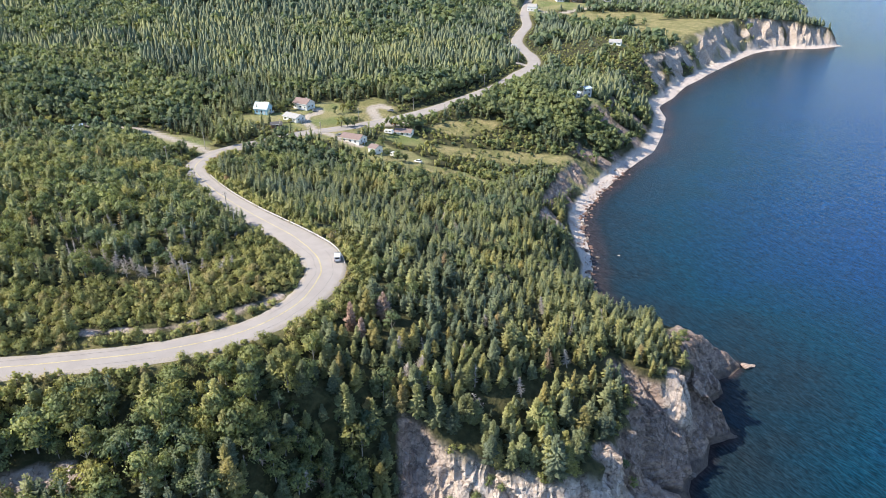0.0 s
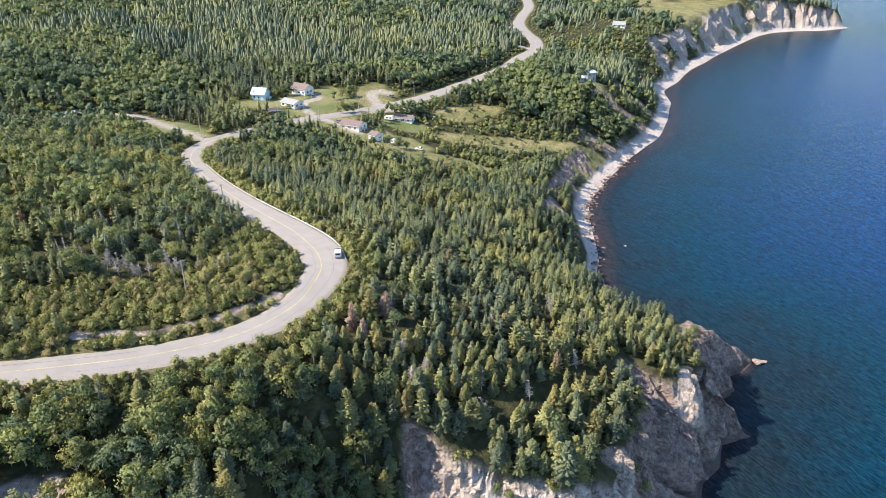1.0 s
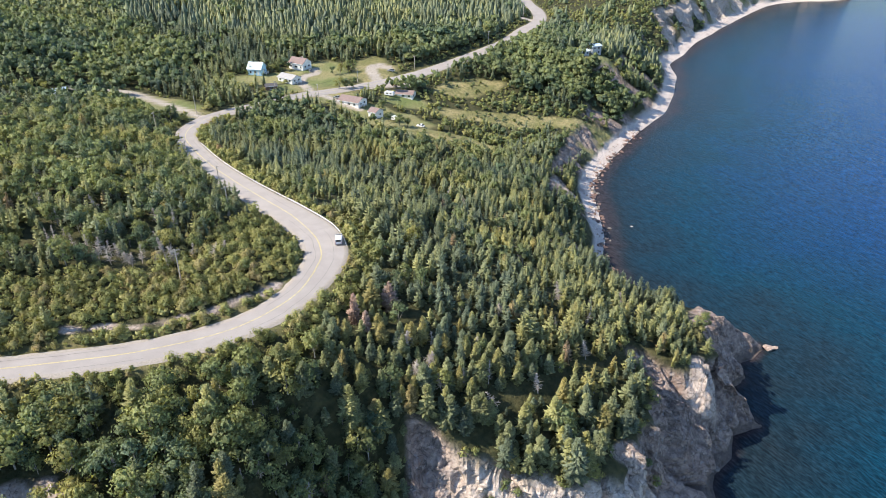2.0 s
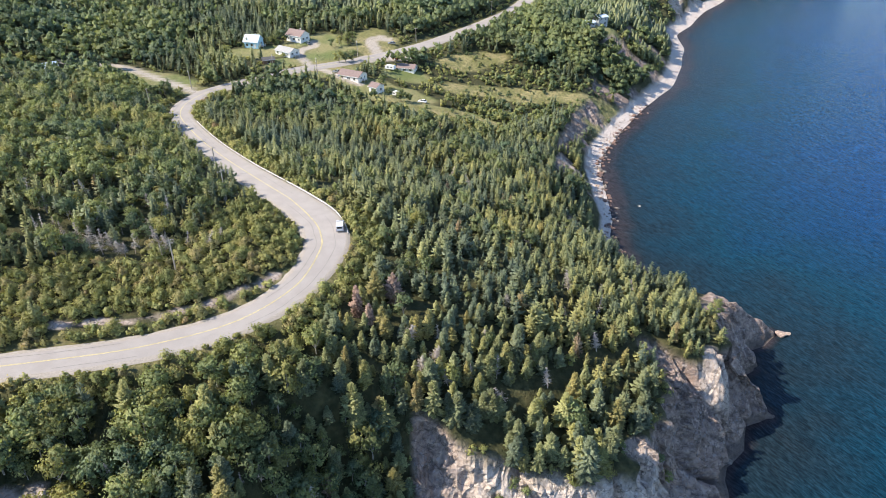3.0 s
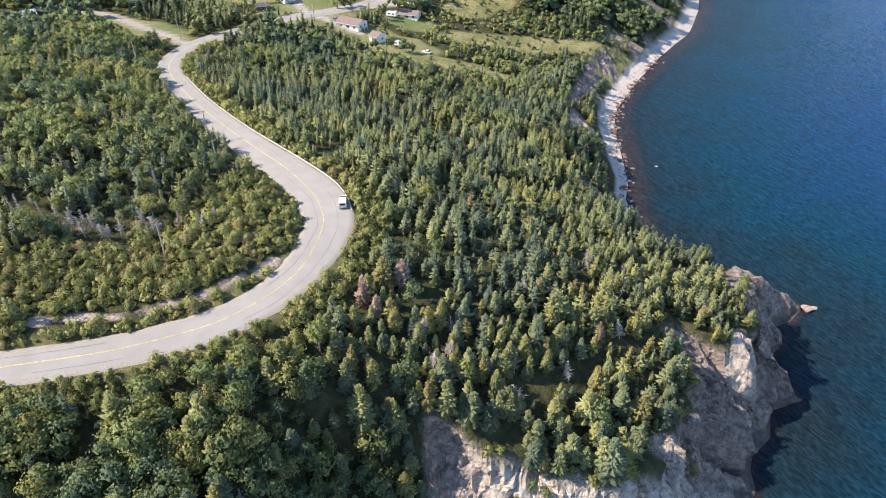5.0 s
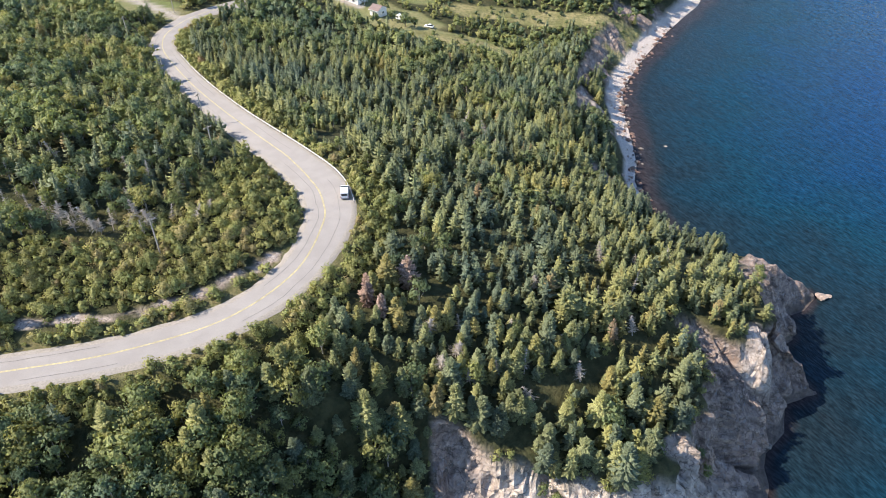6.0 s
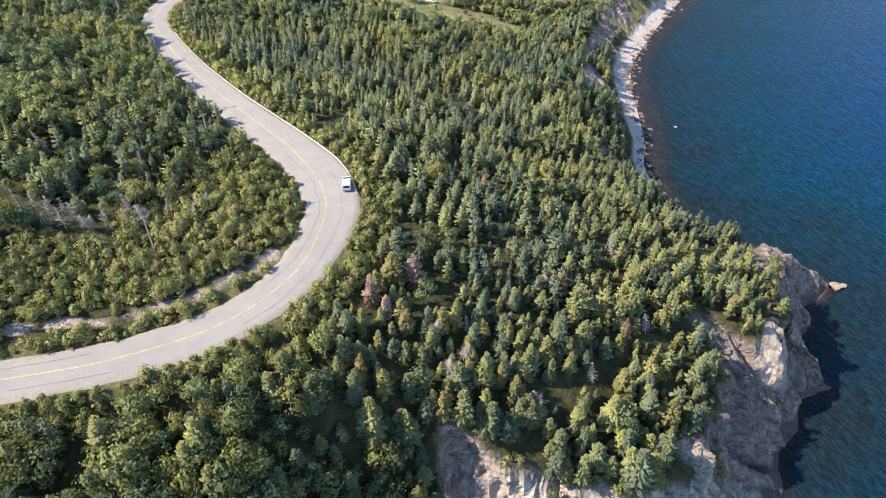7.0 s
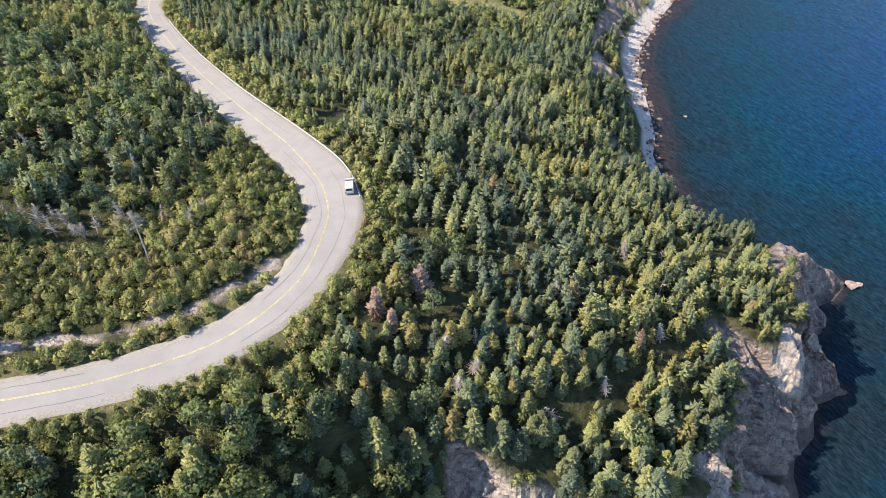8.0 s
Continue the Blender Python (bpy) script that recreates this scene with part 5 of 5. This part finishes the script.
def van(x, y, z, turn):
    root = empty("van", pose(x, y, z, 0, 0, turn), "white van with a dark bonnet on the road bend", "van")
    part("body", shell([(1.75, 0.42), (1.72, 1.12), (1.05, 1.92), (-2.35, 1.98), (-2.45, 1.1), (-2.42, 0.42)], 1.95, 0.10, 0.06), CAR_WHITE, root)
    part("bonnet", shell([(2.45, 0.42), (2.48, 0.80), (2.3, 0.98), (1.66, 1.14), (1.70, 0.42)], 1.86, 0.06, 0.05), CAR_BLACK, root, "black bonnet and bumper")
    part("windscreen", shell([(1.70, 1.18), (1.12, 1.86), (1.17, 1.89), (1.76, 1.20)], 1.62, 0.06, 0.0), GLASS, root, "dark windscreen")
    part("rear_window", shell([(-2.44, 1.25), (-2.38, 1.75), (-2.42, 1.76), (-2.48, 1.25)], 1.40, 0.06, 0.0), GLASS, root, "dark rear window")
    part("roof_rack", block(bmesh.new(), 1.60, 0.40, 0.09, 0, 0.35, 1.95, 0.02), CAR_BLACK, root, "dark roof rack")
    part("roof_hatch", block(bmesh.new(), 0.6, 0.55, 0.06, 0, -1.2, 1.95, 0.02), TRIM, root, "pale roof hatch")
    for s in (-1, 1):
        for yy, ln in ((0.75, 0.9), (-0.5, 1.2), (-1.75, 0.9)):
            w = part("side_window", block(bmesh.new(), 0.03, ln, 0.5, 0, yy, 0.0), GLASS, root, "dark side window")
            w.matrix_local = pose(s * 0.925, 0, 1.22, 0, s * -6.5, 0)
        part("mirror", block(bmesh.new(), 0.22, 0.10, 0.22, s * 1.08, 1.45, 1.15, 0.03), CAR_GREY, root)
        part("headlight", block(bmesh.new(), 0.32, 0.08, 0.18, s * 0.70, 2.44, 0.66, 0.02), LENS_CLEAR, root, "clear headlight")
        part("tail_light", block(bmesh.new(), 0.14, 0.06, 0.36, s * 0.86, -2.44, 0.75, 0.02), LENS_RED, root, "red tail light")
    part("bumper", block(bmesh.new(), 1.85, 0.14, 0.22, 0, -2.46, 0.42, 0.04), CAR_GREY, root, "dark rear bumper")
    for sx in (-0.86, 0.86):
        for sy in (1.65, -1.55):
            wheel(root, sx, sy, 0.35, 0.22)
    return root


def car(x, y, turn, paint, label, z=None, name="car"):
    root = empty(name, pose(x, y, height(x, y) + 0.02 if z is None else z, 0, 0, turn), label, name.replace("_", " "))
    part("body", shell([(2.2, 0.3), (2.2, 0.75), (1.0, 0.92), (-2.1, 0.95), (-2.2, 0.4)], 1.78, 0.05), paint, root)
    part("cabin", shell([(1.1, 0.9), (0.35, 1.44), (-1.1, 1.46), (-1.9, 0.93)], 1.6, 0.2), GLASS, root, "dark windows")
    part("roof", shell([(0.3, 1.42), (0.2, 1.49), (-1.0, 1.50), (-1.15, 1.44)], 1.32, 0.05, 0.0), paint, root)
    for sx in (-0.78, 0.78):
        for sy in (1.35, -1.35):
            wheel(root, sx, sy, 0.32, 0.2)
        part("headlight", block(bmesh.new(), 0.3, 0.06, 0.14, sx * 0.85, 2.18, 0.58, 0.02), LENS_CLEAR, root, "clear headlight")
    return root


def camper(x, y, turn, label, L=5.6):
    root = empty("camper_trailer", pose(x, y, height(x, y) + 0.05, 0, 0, turn), label, "trailer")
    part("body", shell([(L / 2, 0.9), (L / 2 - 0.2, 2.2), (L / 2 - 0.9, 2.6), (-L / 2 + 0.5, 2.6), (-L / 2, 2.1), (-L / 2, 0.6), (L / 2 - 0.5, 0.6)], 2.2, 0.04, 0.08), CAR_WHITE, root)
    for s in (-1, 1):
        for yy in (-1.2, 0.9):
            part("window", block(bmesh.new(), 0.04, 1.0, 0.6, s * 1.09, yy, 1.4), GLASS, root, "dark window")
        wheel(root, s * 0.95, -0.2, 0.34, 0.2)
    part("drawbar", rod(bmesh.new(), (0, L / 2 - 0.1, 0.6), (0, L / 2 + 1.1, 0.45), 0.06, 0.05), STEEL, root)
    part("jockey_wheel", rod(bmesh.new(), (0, L / 2 + 0.9, 0.5), (0, L / 2 + 0.9, 0.0), 0.05, 0.08), STEEL, root)
    return root


def digger(x, y, turn):
    root = empty("tractor", pose(x, y, height(x, y) + 0.02, 0, 0, turn), "small orange tractor on the gravel junction", "tractor")
    part("body", shell([(1.6, 0.6), (1.6, 1.2), (0.2, 1.35), (-0.4, 1.1), (-1.2, 1.1), (-1.2, 0.6)], 0.9, 0.05), CAR_ORANGE, root)
    part("cab", shell([(0.3, 1.1), (0.2, 2.2), (-1.0, 2.2), (-1.1, 1.1)], 1.2, 0.1, 0.04), GLASS, root, "glazed cab")
    part("roof", block(bmesh.new(), 1.3, 1.5, 0.12, 0, -0.4, 2.2, 0.03), CAR_ORANGE, root)
    for s in (-1, 1):
        wheel(root, s * 0.75, -0.8, 0.65, 0.36)
        wheel(root, s * 0.65, 1.1, 0.42, 0.26)
    return root


def road_level(x, y):
    _, z = line_distance(np.array([float(x)]), np.array([float(y)]), ROAD_LINE, ROAD_LINE[:, 2])
    return float(z[0])


van(-31.2, 187.0, road_level(-31.2, 187.0) + 0.10, 5)
camper(-31.6, 398.0, 70, "white camper trailer beside the low cottage")
camper(-26.5, 364.5, 60, "white utility trailer on the grass", 4.2)
car(-13.5, 361.5, 65, CAR_WHITE, "white car standing on the meadow")
car(-33.0, 437.0, 80, CAR_GREY, "grey car in the gravel yard")
car(-58.5, 384.5, 60, CAR_GREY, "dark grey car beside the bungalow")
car(-79.5, 427.0, 20, CAR_GREY, "dark car beside the steep-roofed house")
digger(-29.5, 411.5, 40)


# ---- poles, rail and rocks ----
def utility_pole(x, y, tall=9.0, turn=0.0, lean=0.0, label="weathered wooden utility pole with a crossarm"):
    z = height(x, y)
    root = empty("utility_pole", pose(x, y, z - 0.3, lean, 0, turn), label, "utility pole", "poles along the road")
    part("shaft", rod(bmesh.new(), (0, 0, 0), (0, 0, tall), 0.18, 0.13, 10), TIMBER, root)
    arm = part("crossarm", block(bmesh.new(), 2.2, 0.10, 0.12, 0, 0.14, tall - 0.6), TIMBER, root)
    for k in (-1.0, -0.4, 0.4, 1.0):
        part("insulator", rod(bmesh.new(), (k, 0.14, tall - 0.5), (k, 0.14, tall - 0.26), 0.05, 0.04), STEEL, arm, "grey insulator")
    part("transformer", rod(bmesh.new(), (0.30, 0, tall - 2.2), (0.30, 0, tall - 1.3), 0.17, 0.17, 10), STEEL, root, "grey transformer can") if label.startswith("tall") else None
    return Vector((x, y, z - 0.3 + tall - 0.25))


POLES = [(-112, 131), (-66, 161.5), (-64.5, 200), (-75.5, 228), (-99, 266), (-125, 305), (-121, 345), (-90, 380), (-67.5, 379), (-50.5, 414), (-19, 446), (30, 512), (62, 590), (63, 690)]
tops = [utility_pole(px, py, 9.5 if i in (1, 2, 3) else 9.0, 25 + 12 * i, 2.0 if i == 1 else -1.0, "tall wooden utility pole with a grey transformer" if i == 8 else "weathered wooden utility pole with a crossarm")
        for i, (px, py) in enumerate(POLES)]
cables = empty("overhead_cables", pose(0, 0, 0), "thin dark overhead cables strung between the poles", "cable")
for a, b in zip(tops, tops[1:]):
    for off in (-0.4, 0.4):
        bm = bmesh.new()
        side = (b - a).cross(Vector((0, 0, 1))).normalized() * off
        pts = [a.lerp(b, t / 8) + side - Vector((0, 0, 4 * 1.1 * (t / 8) * (1 - t / 8))) for t in range(9)]
        for p0, p1 in zip(pts, pts[1:]):
            rod(bm, p0, p1, 0.018, 0.018, 3)
        part("cable", bm, CABLE, cables)


def guard_rail():
    """Steel crash barrier on timber posts along the outer edge of the bend."""
    line = resample(ROAD, 2.0)
    line = line[(line[:, 1] > 181) & (line[:, 1] < 288)]
    p = line[:, :2]
    t = np.gradient(p, axis=0)
    t /= np.linalg.norm(t, axis=1)[:, None]
    edge = p + np.stack([t[:, 1], -t[:, 0]], 1) * (road_half(p[:, 1]) + 0.15)[:, None]
    root = empty("guard_rail", pose(0, 0, 0), "pale steel guard rail on short posts along the bend", "guard rail")
    prof = [(0.0, 0.42), (0.05, 0.48), (0.0, 0.56), (0.05, 0.64), (0.0, 0.72)]
    out = np.stack([t[:, 1], -t[:, 0]], 1)
    rows = [np.column_stack([edge + out * (-o), line[:, 2] + h]) for o, h in prof] + [np.column_stack([edge + out * (0.02 - o), line[:, 2] + h]) for o, h in prof[::-1]]
    n, k = len(edge), len(rows)
    i = np.arange(n * k).reshape(n, k)
    j = np.roll(i, -1, axis=1)
    quads = np.stack([i[:-1], j[:-1], j[1:], i[1:]], -1).reshape(-1, 4)
    beam = new("beam", arrays("beam", np.stack(rows, 1).reshape(-1, 3), quads, [STEEL]))
    beam.parent = root
    me = None
    for q in range(0, n):
        ob = part("post", block(bmesh.new(), 0.16, 0.16, 1.2, 0, 0, -0.5), TIMBER, root) if me is None else new("post", me)
        me = ob.data
        ob.parent = root
        ob.location = (*(edge[q] + out[q] * 0.12), line[q, 2])
        ob.rotation_euler.z = math.atan2(t[q, 1], t[q, 0])


guard_rail()


def boulder_mesh(seed, rough=0.35):
    bm = bmesh.new()
    bmesh.ops.create_icosphere(bm, subdivisions=2, radius=1.0)
    for v in bm.verts:
        n = noise.noise(v.co * 1.4 + Vector((seed * 7.1, 0, 0))) + 0.5 * noise.noise(v.co * 3.3 + Vector((0, seed * 3.7, 0)))
        v.co *= 1 + rough * n
        v.co.z *= 0.7
    me = bpy.data.meshes.new("boulder")
    bm.to_mesh(me)
    bm.free()
    return me


def stone_material(name, dark, light):
    m, nt, b = shader(name, 0.85)
    put(nt, b.inputs["Base Color"], mix(nt, span(nt, grain(nt, 1.2, 6, 0.65), 0.3, 0.7), dark, light))
    relief(nt, b, grain(nt, 3.5, 4), 0.15, 0.8)
    return m


PINK_STONE = stone_material("pinkish_stone", (0.27, 0.19, 0.15), (0.50, 0.39, 0.32))
ORANGE_STONE = stone_material("orange_stone", (0.22, 0.155, 0.125), (0.47, 0.36, 0.295))
GREY_STONE = stone_material("wet_grey_stone", (0.10, 0.085, 0.075), (0.26, 0.22, 0.19))
RED_STONE = stone_material("weedy_red_stone", (0.10, 0.055, 0.045), (0.27, 0.17, 0.13))
STONES = {}
for mt in (PINK_STONE, GREY_STONE, RED_STONE, ORANGE_STONE):
    STONES[mt.name] = []
    for s in range(4):
        me = boulder_mesh(s + 1, 0.6 if mt == ORANGE_STONE else 0.35)
        me.materials.append(mt)
        STONES[mt.name].append(me)


def boulder(x, y, size, mt, label, rng, z=None, group="boulders along the shore", flat=1.0):
    ob = new("boulder", STONES[mt.name][int(rng.integers(0, 4))])
    zz = max(height(x, y), -0.3) if z is None else z
    ob.matrix_world = Matrix.LocRotScale((x, y, zz + 0.12 * size), Euler((rng.normal(0, 0.2), rng.normal(0, 0.2), rng.uniform(0, 6.28))), (size, size * rng.uniform(0.7, 1.2), size * rng.uniform(0.6, 0.95) * flat))
    return tagged(ob, label, "boulder", group)


def build_stones():
    rng = np.random.default_rng(8)
    boulder(107.9, 207.9, 1.9, ORANGE_STONE, "sunlit orange-pink sea stack off the headland", rng, -0.2, "sea rocks")
    boulder(110.2, 208.4, 1.2, ORANGE_STONE, "small pink rock beside the sea stack", rng, -0.3, "sea rocks")
    boulder(83, 298, 0.8, PINK_STONE, "pale rock breaking the water offshore", rng, -0.3, "sea rocks")
    for k in range(26):
        t = rng.uniform()
        x, y = 61.5 + 9.5 * t + rng.normal(0, 1.2), 146.5 + 10 * t + rng.normal(0, 1.4)
        boulder(x, y, rng.uniform(0.4, 1.5), GREY_STONE, "wet grey boulder at the foot of the cliff", rng, rng.uniform(-0.3, 0.4))
    far = resample([(float(a), float(b), 0.0) for a, b in COAST_NEAR[-9:-1]], 1.0)
    for k in range(280):
        i = int(rng.integers(0, len(far)))
        weedy = rng.uniform() < 0.62
        x, y = far[i, 0] + rng.normal(0.6 if weedy else -2.5, 1.3), far[i, 1] + rng.normal(0, 1.6)
        pick = rng.uniform()
        boulder(x, y, rng.uniform(0.3, 1.25) if weedy else rng.uniform(0.2, 0.7), RED_STONE if weedy and pick < 0.75 else GREY_STONE if weedy else PINK_STONE,
                "weed-stained reddish boulder at the water's edge" if weedy and pick < 0.75 else "dark wet beach boulder" if weedy else "pale pink beach boulder", rng)


build_stones()


# ---- dead trees ----
def build_snags():
    rng = np.random.default_rng(21)
    shapes = []
    for s in range(4):
        v, f, _ = snag_shape(300 + s, 70 + 50 * (s % 2), 0.20 + 0.05 * s)
        me = arrays("dead_spruce", v, f, [DEAD_WOOD])
        shapes.append(me)
    spots = [(-80.2, 167.5), (-77.5, 168), (-74.5, 168.5), (-83, 169), (-88, 168), (-91.5, 170), (-95, 171), (-98, 168.5), (-76, 178), (-99, 175), (-41, 112), (-38, 114), (-30, 116),
             (-62, 110), (-58, 116), (-66, 113), (-9, 142), (-3, 141), (2, 143), (8, 145), (-6, 145), (12, 148), (16, 150), (27, 168), (34, 160), (45, 172), (40, 185), (2, 232), (-4, 238), (6, 246),
             (-55, 240), (-17, 238), (22, 205), (-103, 180), (-86, 170.5), (-72.5, 170), (-101, 171), (-79.4, 166.5), (-71, 167.5), (-69.5, 170), (-84.5, 166.5), (-93, 167), (-66.5, 172), (-62, 172), (-60, 176),
             (-75, 185), (-90, 182), (-82, 190), (-97, 190), (-68, 186), (-110, 186), (-5, 150), (5, 152), (10, 141), (20, 146), (15, 156), (-12, 148), (36, 172), (30, 180), (50, 190), (12, 165), (-2, 250), (15, 262), (8, 238), (-12, 252)]
    for x, y in spots:
        tall = rng.uniform(5.0, 8.5)
        ob = new("dead_spruce", shapes[int(rng.integers(0, 4))])
        ob.matrix_world = Matrix.LocRotScale((x, y, height(x, y) - 0.1), Euler((rng.normal(0, 0.2), rng.normal(0, 0.2), rng.uniform(0, 6.28))), (tall * rng.uniform(0.6, 1.1), tall, tall * rng.uniform(0.6, 1.0)))
        tagged(ob, "bare grey dead spruce with broken twigs", "dead tree", "dead trees")


build_snags()
